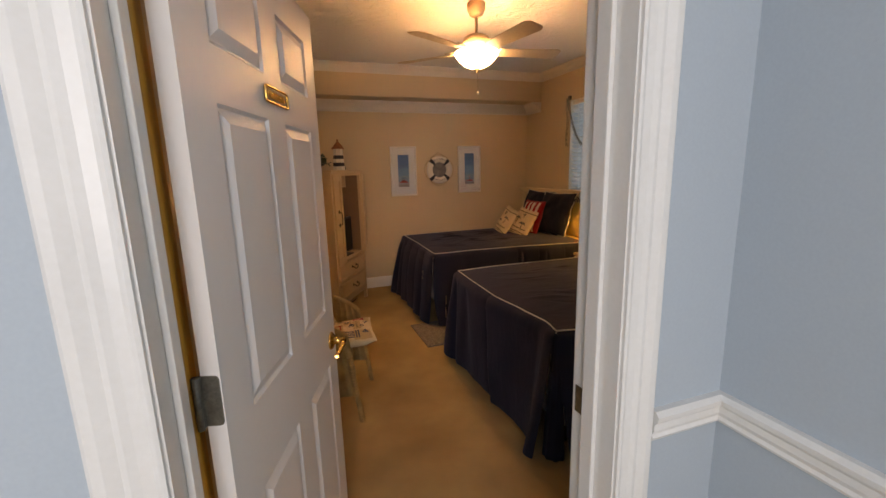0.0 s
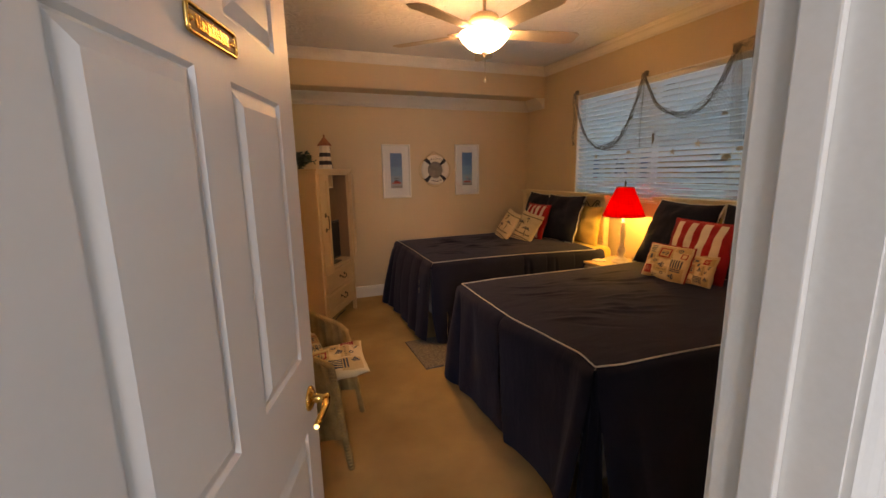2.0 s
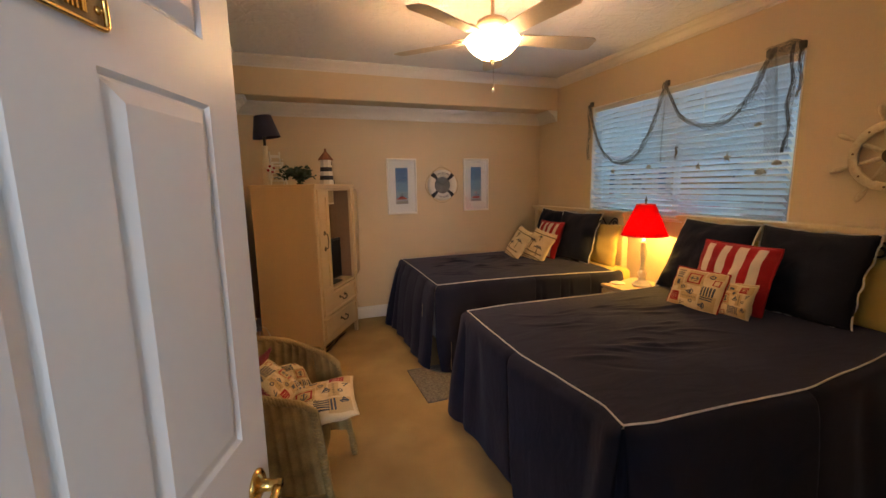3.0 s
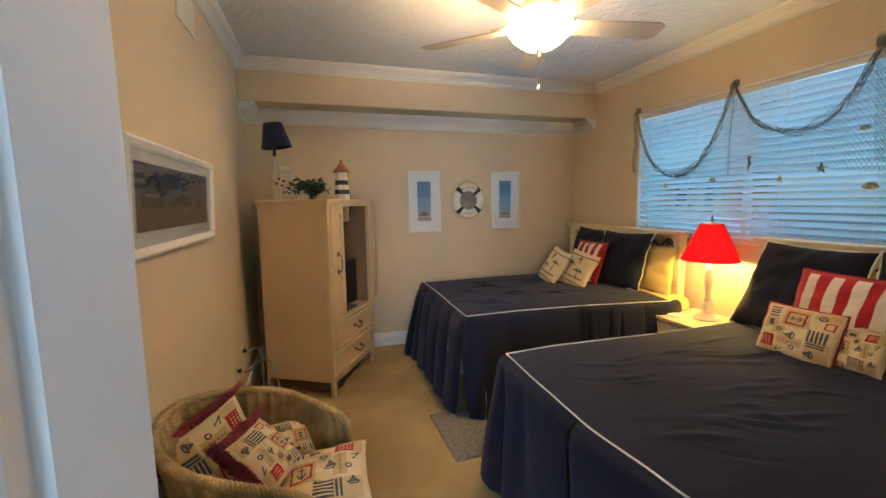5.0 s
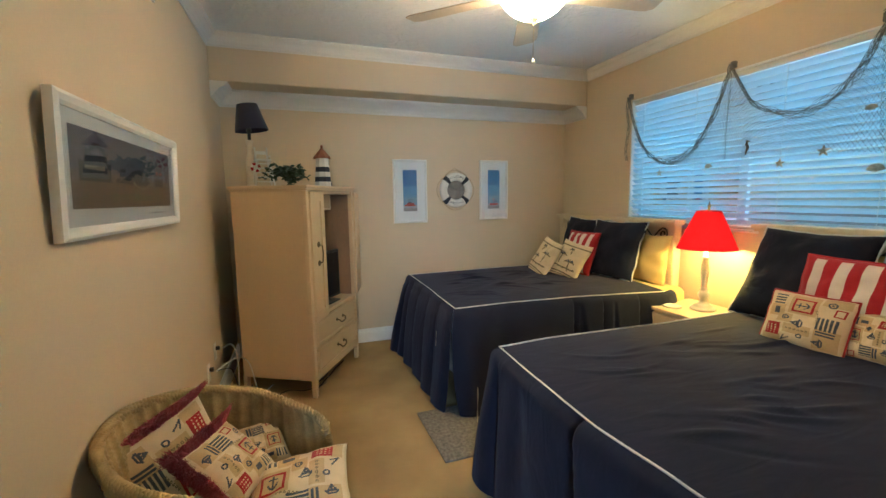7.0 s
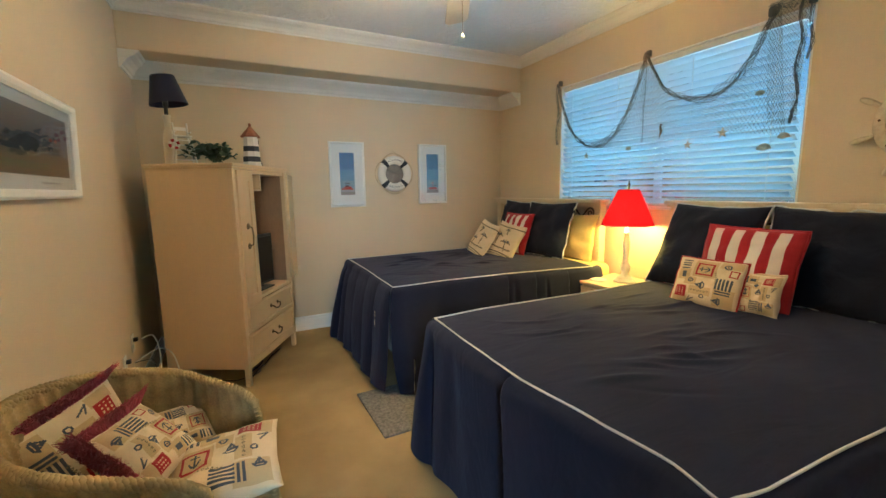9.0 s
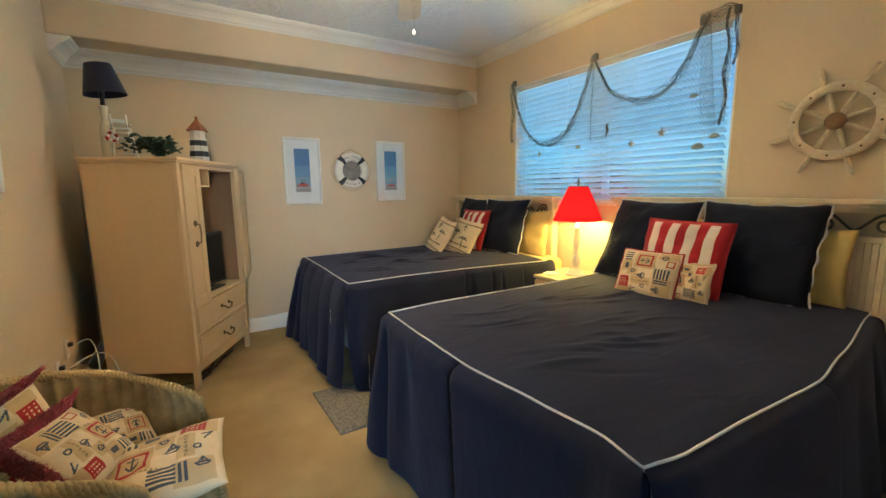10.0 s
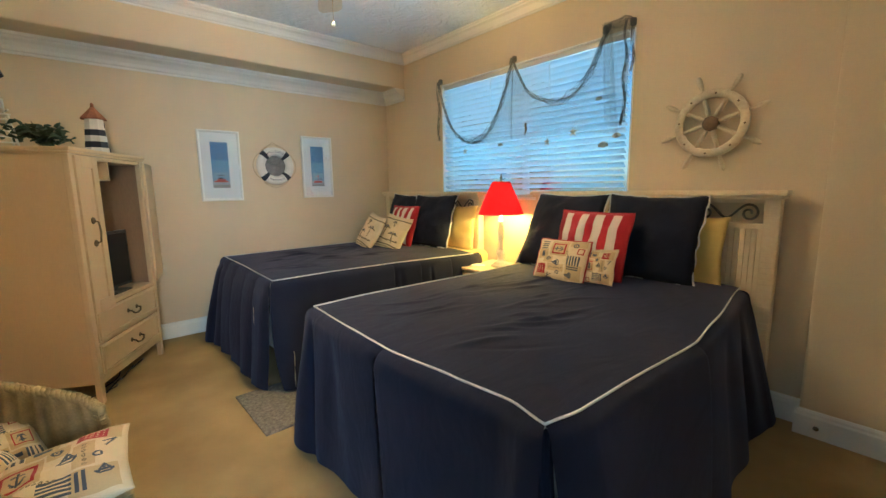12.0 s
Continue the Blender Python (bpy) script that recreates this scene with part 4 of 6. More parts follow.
for i in range(25):
    row = []
    for j in range(17):
        u, v = i / 24, j / 16
        x = 3.12 + 0.235 * u + 0.012 * noise.noise(Vector((u * 3, v * 4, 2)))
        g = 0.62 * v
        wv = 0.010 * noise.noise(Vector((u * 5, v * 3, 7)))
        if g < 0.40:
            y, zz = 4.62 - g, 0.738 + wv * 0.5
        else:
            q = min(1.0, (g - 0.40) / 0.22)
            y, zz = 4.22 - 0.055 * math.sin(q * 1.57) + wv, 0.738 - 0.115 * q * q * (1.1 - 0.35 * u)
        row.append((x - 3.395, y - 5.045, zz))
    rows.append(row)
sheet(bm, rows)
part("under_sheet", bm, "yellow", far_bed, "rumpled yellow under-sheet")


def standing(x, y, z, lean, yaw=0.0, roll=0.0):
    """A cushion's pose: face to the room (-x), leaning back by lean degrees."""
    return pose(x, y, z, 0, 0, -90 + yaw) @ pose(0, 0, 0, -lean, 0, 0) @ pose(0, 0, 0, 0, roll, 0)


def striped(n=66, bands=9):
    p = Print(n, n, 1)
    for k in range(bands):
        if k % 2:
            p.rect(k / bands, 0.0, (k + 1) / bands, 1.0, 0)
    return p.outline(0, 0, 1, 1, 1, 0.035).a


def palms(seed, n=60):
    """Olive palm trees and bands on cream canvas."""
    p = Print(n, n, 0)
    p.stripes(0.0, 0.05, 1.0, 0.16, 3, 2).stripes(0.0, 0.86, 1.0, 0.92, 3, 1)
    for x, y, s in ((0.3, 0.36, 0.16), (0.7, 0.52, 0.17), (0.42, 0.74, 0.08)):
        p.line([(x, y - s), (x + 0.02, y + s * 0.4)], 3, 0.02)
        for a in range(5):
            t = radians(10 + a * 40)
            p.line([(x + 0.02, y + s * 0.4), (x + 0.02 + s * 0.7 * math.cos(t), y + s * 0.4 + s * 0.5 * math.sin(t)), (x + 0.02 + s * math.cos(t), y + s * 0.3 + s * 0.3 * math.sin(t))], 2 if a % 2 else 3, 0.016)
    p.line([(0.1, 0.26), (0.5, 0.24), (0.9, 0.28)], 3, 0.018)
    return p.a if seed == 0 else p.a[:, ::-1].copy()


NAVY_SHAM = "square navy sham with white cord edging, propped on the headboard"
# on the bed beside the window corner block
pillow("sham_pillow", standing(3.21, 2.715, 0.985, 20, 3, 1), 0.565, 0.54, 0.20, NAVY_SHAM, "navy_sham", cord="piping", seed=1, flange=0.017)
pillow("sham_pillow", standing(3.17, 3.30, 0.985, 24, -6, 1), 0.60, 0.57, 0.23, "square navy sham slumped towards the nightstand", "navy_sham", cord="piping", seed=2, flange=0.006)
pillow("bed_pillow", standing(3.315, 2.60, 0.92, 8), 0.52, 0.40, 0.10, "plain yellow pillow upright behind a navy sham", "yellow", seed=3)
pillow("bed_pillow", standing(3.315, 3.24, 0.93, 8), 0.52, 0.42, 0.10, "plain yellow pillow hidden behind a navy sham", "yellow", seed=4)
pillow("throw_pillow", standing(2.985, 2.965, 0.945, 18, 2, 1), 0.46, 0.41, 0.15, "red and white broad-striped square cushion", ["white_cloth", "red_cloth"], striped(), cord="red_cloth", seed=5, pinch=0.04)
pillow("throw_pillow", standing(2.80, 3.045, 0.852, 24, 4, 0), 0.33, 0.265, 0.11, "small cream cushion with nautical prints and red edging", PRINTS, nautical(1), cord="print_red", seed=6, pinch=0.03)
pillow("throw_pillow", standing(2.845, 2.83, 0.835, 20, 0, -3), 0.19, 0.21, 0.08, "small cream printed cushion with a ragged edge", PRINTS, nautical(2, 60), cord="print_cream", seed=7, flange=0.01)
# on the bed in the far corner
pillow("sham_pillow", standing(3.19, 4.76, 0.985, 20, 2, -1), 0.60, 0.53, 0.20, NAVY_SHAM, "navy_sham", cord="piping", seed=8, flange=0.014)
pillow("sham_pillow", standing(3.24, 5.25, 0.985, 18, 4, 2), 0.60, 0.53, 0.18, "square navy sham tucked behind another", "navy_sham", cord="piping", seed=9, flange=0.006)
pillow("bed_pillow", standing(3.315, 4.56, 0.93, 10), 0.56, 0.42, 0.12, "plain yellow pillow upright behind a navy sham", "yellow", seed=10)
pillow("throw_pillow", standing(3.03, 5.02, 0.935, 18, 0, 0), 0.42, 0.40, 0.13, "red and white broad-striped square cushion", ["white_cloth", "red_cloth"], striped(), cord="red_cloth", seed=11, pinch=0.04)
pillow("throw_pillow", standing(2.755, 5.17, 0.885, 30, -8, 8), 0.41, 0.37, 0.12, "cream cushion printed with olive palm trees", PRINTS, palms(0), seed=12)
pillow("throw_pillow", standing(2.86, 4.93, 0.88, 28, 6, 8), 0.38, 0.36, 0.12, "cream cushion printed with olive palms and bands", PRINTS, palms(1), seed=13)

# ---- nightstand and red lamp ----
ns = thing("nightstand", pose(3.0, 3.705, 0), "cream painted nightstand with one drawer between the beds", "nightstand")
bm = bmesh.new()
box(bm, 0.0, 0.46, 0.0, 0.50, 0.615, 0.64, bevel=0.006)
part("top", bm, "cream", ns)
bm = bmesh.new()
box(bm, 0.02, 0.45, 0.015, 0.485, 0.12, 0.615)
part("body", bm, "cream", ns)
for z0, z1 in ((0.40, 0.60), (0.16, 0.38)):
    bm = bmesh.new()
    box(bm, 0.004, 0.021, 0.04, 0.46, z0, z1, bevel=0.004)
    dr = part("drawer", bm, "cream", ns)
    bm = bmesh.new()
    tube(bm, [(0.004, 0.20, (z0 + z1) / 2 + 0.01), (-0.018, 0.21, (z0 + z1) / 2), (-0.018, 0.29, (z0 + z1) / 2), (0.004, 0.30, (z0 + z1) / 2 + 0.01)], 0.005, 8)
    h = part("handle", bm, "old_brass", dr, "aged brass bail handle")
for x in (0.04, 0.42):
    for y in (0.03, 0.45):
        bm = bmesh.new()
        box(bm, x - 0.02, x + 0.02, y - 0.012, y + 0.03, 0, 0.13, bevel=0.004)
        part("leg", bm, "cream", ns)

rl = thing("table_lamp", pose(3.26, 3.93, 0.64), "lit table lamp with a red cone shade and turned cream base", "lamp")
bm = bmesh.new()
lathe(bm, [(0.078, 0), (0.08, 0.008), (0.076, 0.018), (0.058, 0.024), (0.06, 0.034), (0.04, 0.044), (0.026, 0.058), (0.024, 0.075), (0.034, 0.095), (0.037, 0.115), (0.028, 0.135), (0.018, 0.145), (0.026, 0.152), (0.018, 0.16), (0.016, 0.18), (0.022, 0.23), (0.028, 0.28), (0.024, 0.32), (0.015, 0.36), (0.022, 0.372), (0.022, 0.382), (0.013, 0.392), (0.012, 0.44)], 28)
part("base", bm, "white_wood", rl, "turned cream painted base")
bm = bmesh.new()
lathe(bm, [(0.185, 0.440), (0.149, 0.53), (0.113, 0.615), (0.074, 0.702)], 48, cap=False)
part("shade", bm, "shade_red", rl, "red fabric cone shade")
bm = bmesh.new()
lathe(bm, [(0.182, 0.442), (0.146, 0.53), (0.110, 0.615), (0.071, 0.700)], 48, cap=False)
part("shade_lining", bm, "shade_lining", rl, "pale inner lining of the shade")
for r, zz in ((0.185, 0.440), (0.074, 0.702)):
    bm = bmesh.new()
    tube(bm, [(r * math.cos(a * math.pi / 20), r * math.sin(a * math.pi / 20), zz) for a in range(40)], 0.003, 6, closed=True)
    part("shade_trim", bm, "red_cloth", rl)
bm = bmesh.new()
tube(bm, [(0, 0, 0.44), (0.05, 0, 0.50), (0.055, 0, 0.60), (0, 0, 0.705)], 0.0022, 6)
tube(bm, [(0, 0, 0.44), (-0.05, 0, 0.50), (-0.055, 0, 0.60), (0, 0, 0.705)], 0.0022, 6)
for k in range(3):
    a = k * 2.094
    tube(bm, [(0, 0, 0.70), (0.074 * math.cos(a), 0.074 * math.sin(a), 0.700)], 0.0018, 6)
part("harp", bm, "old_brass", rl)
bm = bmesh.new()
lathe(bm, [(0.004, 0.705), (0.010, 0.712), (0.006, 0.72), (0.012, 0.735), (0.006, 0.75), (0.003, 0.765), (0.0012, 0.77)], 14)
part("finial", bm, "old_brass", rl)
bm = bmesh.new()
lathe(bm, [(0.062, 0), (0.066, 0.006), (0.05, 0.012), (0.01, 0.014)], 24)
tagged(part("coaster", bm, "white_wood", None, m=pose(3.13, 4.07, 0.64)), "small round cream dish on the nightstand", "dish")


# ---- armoire ----
def armoire():
    W, D, H = 0.82, 0.585, 1.56
    ang = math.degrees(math.atan2(0.772, 0.429))
    # local x along the front from the near corner, local y into the piece
    d = thing("armoire", pose(0.618, 4.853, 0, 0, 0, ang), "cream painted television armoire standing askew in the corner, one door open", "armoire")
    bm = bmesh.new()
    box(bm, -0.018, W + 0.018, -0.022, D + 0.01, H - 0.022, H, bevel=0.006)
    box(bm, -0.008, W + 0.008, -0.012, D + 0.004, H - 0.038, H - 0.022, bevel=0.004)
    part("cornice", bm, "cream", d)
    for x in (0, W - 0.022):
        bm = bmesh.new()
        box(bm, x, x + 0.022, 0.012, D, 0.13, H - 0.038, bevel=0.002)
        part("side_panel", bm, "cream", d)
    for x in (-0.004, W - 0.036):
        for y in (-0.006, D - 0.03):
            bm = bmesh.new()
            box(bm, x, x + 0.04, y, y + 0.034, 0, (H - 0.038) if y < 0 else 0.14, bevel=0.005)
            part("post" if y < 0 else "leg", bm, "cream", d)
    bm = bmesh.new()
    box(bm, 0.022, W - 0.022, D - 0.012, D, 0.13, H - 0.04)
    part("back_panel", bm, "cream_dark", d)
    for nm, z0, z1 in (("bottom", 0.13, 0.15), ("deck", 0.575, 0.60), ("top_board", 1.50, 1.52)):
        bm = bmesh.new()
        box(bm, 0.023, W - 0.023, 0.004, D - 0.013, z0, z1)
        part(nm, bm, "cream", d)
    bm = bmesh.new()
    box(bm, 0.036, W - 0.036, -0.004, 0.016, 0.12, 0.165, bevel=0.004)
    box(bm, 0.036, W - 0.036, 0.0, 0.014, 0.365, 0.378)
    part("rail", bm, "cream", d)
    # thin sheets give both inner side faces the darker brown tone
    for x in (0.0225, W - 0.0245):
        part("inner_lining", quick((x, x + 0.002, 0.014, D - 0.013, 0.602, 1.498)), "cream_dark", d, "dark brown inner face")
    bm = bmesh.new()
    box(bm, 0.24, 0.45, 0.03, D - 0.013, 1.375, 1.387)
    box(bm, 0.438, 0.45, 0.03, D - 0.013, 1.387, 1.50)
    part("shelf", bm, "cream", d, "small cubby shelf")
    for z0, z1 in ((0.17, 0.36), (0.382, 0.57)):
        bm = bmesh.new()
        box(bm, 0.04, W - 0.04, -0.010, 0.006, z0, z1, bevel=0.004)
        # raised border moulding round a sunken field
        for b in ((0.048, W - 0.048, z0 + 0.008, z0 + 0.026), (0.048, W - 0.048, z1 - 0.026, z1 - 0.008), (0.048, 0.066, z0 + 0.026, z1 - 0.026), (W - 0.066, W - 0.048, z0 + 0.026, z1 - 0.026)):
            box(bm, b[0], b[1], -0.019, -0.009, b[2], b[3], bevel=0.004)
        dr = part("drawer", bm, "cream", d)
        for hx in (0.44,):
            bm = bmesh.new()
            zc = (z0 + z1) / 2
            tube(bm, [(hx - 0.056, -0.012, zc + 0.012), (hx - 0.056, -0.034, zc + 0.008), (hx - 0.038, -0.040, zc - 0.012), (hx, -0.042, zc - 0.018), (hx + 0.038, -0.040, zc - 0.012), (hx + 0.056, -0.034, zc + 0.008), (hx + 0.056, -0.012, zc + 0.012)], 0.0058, 8)
            for s in (-1, 1):
                lathe(bm, [(0.015, 0), (0.012, 0.004), (0.005, 0.007)], 12, pose(hx + s * 0.056, -0.010, zc + 0.012, 90))
            part("handle", bm, "old_brass", dr, "aged brass bail handle")
    # left-hand door, closed
    bm = bmesh.new()
    x0, x1, z0, z1 = 0.030, 0.234, 0.572, 1.515
    for b in ((x0, x0 + 0.05, z0, z1), (x1 - 0.05, x1, z0, z1), (x0 + 0.05, x1 - 0.05, z0, z0 + 0.07), (x0 + 0.05, x1 - 0.05, z1 - 0.07, z1)):
        box(bm, b[0], b[1], -0.020, 0.0, b[2], b[3], bevel=0.003)
    box(bm, x0 + 0.048, x1 - 0.048, -0.010, -0.002, z0 + 0.068, z1 - 0.068)
    dd = part("door", bm, "cream", d)
    bm = bmesh.new()
    hx, zc = x1 - 0.10, 1.06
    for s in (-1, 1):
        lathe(bm, [(0.022, 0), (0.019, 0.004), (0.008, 0.008)], 14, pose(hx, -0.012, zc + s * 0.07, 90))
    tube(bm, [(hx, -0.014, zc + 0.07), (hx, -0.04, zc + 0.06), (hx, -0.046, zc), (hx, -0.04, zc - 0.06), (hx, -0.014, zc - 0.07)], 0.0055, 8)
    part("handle", bm, "old_brass", dd, "aged brass pull")
    # right-hand door, swung open past straight
    bm = bmesh.new()
    box(bm, 0.0, 0.335, 0.0, 0.018, 0.605, 1.515, bevel=0.003)
    box(bm, 0.05, 0.285, 0.016, 0.021, 0.675, 1.445, bevel=0.002)
    part("door", bm, "cream", d, "open door swung right back", pose(W + 0.006, -0.018, 0, 0, 0, 16))
    return d, pose(0.618, 4.853, 0, 0, 0, ang)


arm, AM = armoire()
tv = thing("television", AM @ pose(0.49, 0.10, 0.60, 0, 0, -4), "small black flat-screen television inside the armoire", "television")
part("casing", quick((-0.19, 0.19, 0.0, 0.035, 0.03, 0.43), bevel=0.006), "black", tv)
part("screen", quick((-0.175, 0.175, -0.002, 0.001, 0.05, 0.41)), "screen", tv)
part("foot", quick((-0.10, 0.10, -0.05, 0.09, 0.0, 0.012), (-0.03, 0.03, 0.005, 0.03, 0.01, 0.06), bevel=0.003), "black", tv)


# ---- things on the armoire ----
def blue_lamp():
    d = thing("table_lamp", pose(0.245, 5.28, 1.56), "unlit lamp with a tilted navy shade and clear bottle base", "lamp")
    bm = bmesh.new()
    lathe(bm, [(0.034, 0), (0.036, 0.006), (0.036, 0.18), (0.030, 0.22), (0.018, 0.26), (0.022, 0.33), (0.026, 0.335), (0.026, 0.345)], 24)
    part("base", bm, "shell_white", d, "pale cream column base")
    bm = bmesh.new()
    lathe(bm, [(0.012, 0.34), (0.012, 0.40), (0.016, 0.405), (0.016, 0.44)], 14)
    part("socket", bm, "black", d)
    bm = bmesh.new()
    lathe(bm, [(0.118, -0.095), (0.072, 0.095)], 40, pose(0.01, 0, 0.51, 0, -7, 0), cap=False)
    part("shade", bm, "shade_navy", d, "navy cone shade, tilted")
    return d


M["shell_white"] = surface("cream_glazed_ceramic", (0.66, 0.58, 0.44), 0.3, var=0.06, scale=10, fine=90, bump=0.05)
blue_lamp()


def guard_chair():
    d = thing("model_chair", pose(0.33, 5.22, 1.56, 0, 0, 15) @ Matrix.Scale(1.18, 4), "small white wooden model of a lifeguard chair with a red ring", "ornament")
    bm = bmesh.new()
    for sx in (-1, 1):
        for sy in (-1, 1):
            tube(bm, [(sx * 0.058, sy * 0.045, 0), (sx * 0.035, sy * 0.03, 0.165)], 0.0055, 6)
        tube(bm, [(sx * 0.035, 0.03, 0.16), (sx * 0.036, 0.042, 0.25)], 0.005, 6)
        tube(bm, [(sx * 0.04, -0.032, 0.19), (sx * 0.04, 0.036, 0.19)], 0.0045, 6)
        tube(bm, [(sx * 0.052, -0.04, 0.05), (sx * 0.042, 0.034, 0.12)], 0.004, 6)
    part("frame", bm, "white_wood", d)
    part("seat", quick((-0.045, 0.045, -0.04, 0.036, 0.162, 0.17)), "white_wood", d)
    part("back", quick((-0.04, 0.04, 0.038, 0.043, 0.205, 0.225)), "white_wood", d)
    bm = bmesh.new()
    for k in range(5):
        zz = 0.03 + k * 0.028
        w = 0.056 - zz * 0.13
        tube(bm, [(-w, -0.043 + zz * 0.09, zz), (w, -0.043 + zz * 0.09, zz)], 0.0035, 6)
    part("ladder", bm, "white_wood", d)
    bm = bmesh.new()
    tube(bm, [(-0.052 + 0.022 * math.cos(a * math.pi / 8), -0.052, 0.115 + 0.022 * math.sin(a * math.pi / 8)) for a in range(16)], 0.008, 8, closed=True)
    for k, f in enumerate(bm.faces):
        f.material_index = 1 if (k // 8) % 4 < 2 else 0
    part("life_ring", bm, ["white_wood", "red_cloth"], d, "tiny red and white life ring")


guard_chair()


def ivy():
    d = thing("ivy_sprig", AM @ pose(0.30, 0.28, 1.56), "dark green artificial ivy trailing on the armoire top", "plant")
    r = random.Random(8)
    bm = bmesh.new()
    stems = []
    for k in range(16):
        a = r.uniform(0, 6.28)
        L = r.uniform(0.09, 0.27)
        pts = [(0, 0, 0.01)]
        for i in range(1, 6):
            f = i / 5
            pts.append((L * f * math.cos(a + f * 0.4), 0.6 * L * f * math.sin(a + f * 0.4), 0.01 + r.uniform(0.05, 0.13) * math.sin(f * 2.3) + 0.01))
        tube(bm, pts, 0.002, 5)
        stems.append(pts)
    part("stems", bm, "leaf", d)
    bm = bmesh.new()
    box(bm, -0.03, 0.03, -0.02, 0.02, 0, 0.02, bevel=0.008)
    part("stem_base", bm, "leaf", d)
    for pts in stems:
        for i in range(1, 6):
            for q in range(2):
                bm = bmesh.new()
                L = r.uniform(0.038, 0.066)
                W = L * 0.42
                vs = [bm.verts.new(p) for p in ((0, 0, 0), (W, L * 0.35, 0.008), (W * 0.75, L * 0.7, 0.004), (0, L, -0.006), (-W * 0.75, L * 0.7, 0.004), (-W, L * 0.35, 0.008), (0, L * 0.5, -0.004))]
                for a in range(6):
                    bm.faces.new((vs[a], vs[(a + 1) % 6], vs[6]))
                p = pts[i]
                part("leaf", bm, "leaf", d, "", pose(p[0], p[1], max(p[2], 0.012), r.uniform(-40, 60), r.uniform(-40, 40), r.uniform(0, 360)))


ivy()


def lighthouse():
    d = thing("model_lighthouse", AM @ pose(0.585, 0.15, 1.56), "small black and white banded wooden lighthouse with a rust roof", "ornament")
    segs = 8
    zs = [0, 0.045, 0.085, 0.125, 0.165, 0.235]
    for k in range(5):
        bm = bmesh.new()
        r0, r1 = 0.072 - zs[k] * 0.085, 0.072 - zs[k + 1] * 0.085
        lathe(bm, [(r0, zs[k]), (r1, zs[k + 1])], segs)
        for f in bm.faces:
            f.smooth = False
        part("band", bm, "black_paint" if k % 2 == 1 else "white_wood", d)
    bm = bmesh.new()
    lathe(bm, [(0.076, 0.235), (0.074, 0.242), (0.010, 0.318), (0.004, 0.322)], segs)
    for f in bm.faces:
        f.smooth = False
    part("roof", bm, "rust", d, "rust-red pointed roof")
    bm = bmesh.new()
    lathe(bm, [(0.009, 0.318), (0.011, 0.335), (0.005, 0.345)], 10)
    part("finial", bm, "rust", d)
    for a, zz, w, h in ((-60, 0.185, 0.022, 0.035), (-20, 0.185, 0.022, 0.035), (-60, 0.003, 0.028, 0.04)):
        bm = bmesh.new()
        lathe(bm, [(w / 2, -0.002), (w / 2, 0.002)], 14, pose(0, 0, h - w / 2, 90))
        box(bm, -w / 2, w / 2, -0.002, 0.002, 0, h - w / 2)
        rr = 0.072 - (zz + h / 2) * 0.085
        part("opening", bm, "black_paint", d, "dark painted window", pose(rr * math.cos(radians(a)) * 0.97, rr * math.sin(radians(a)) * 0.97, zz, 0, 0, a + 90))


lighthouse()


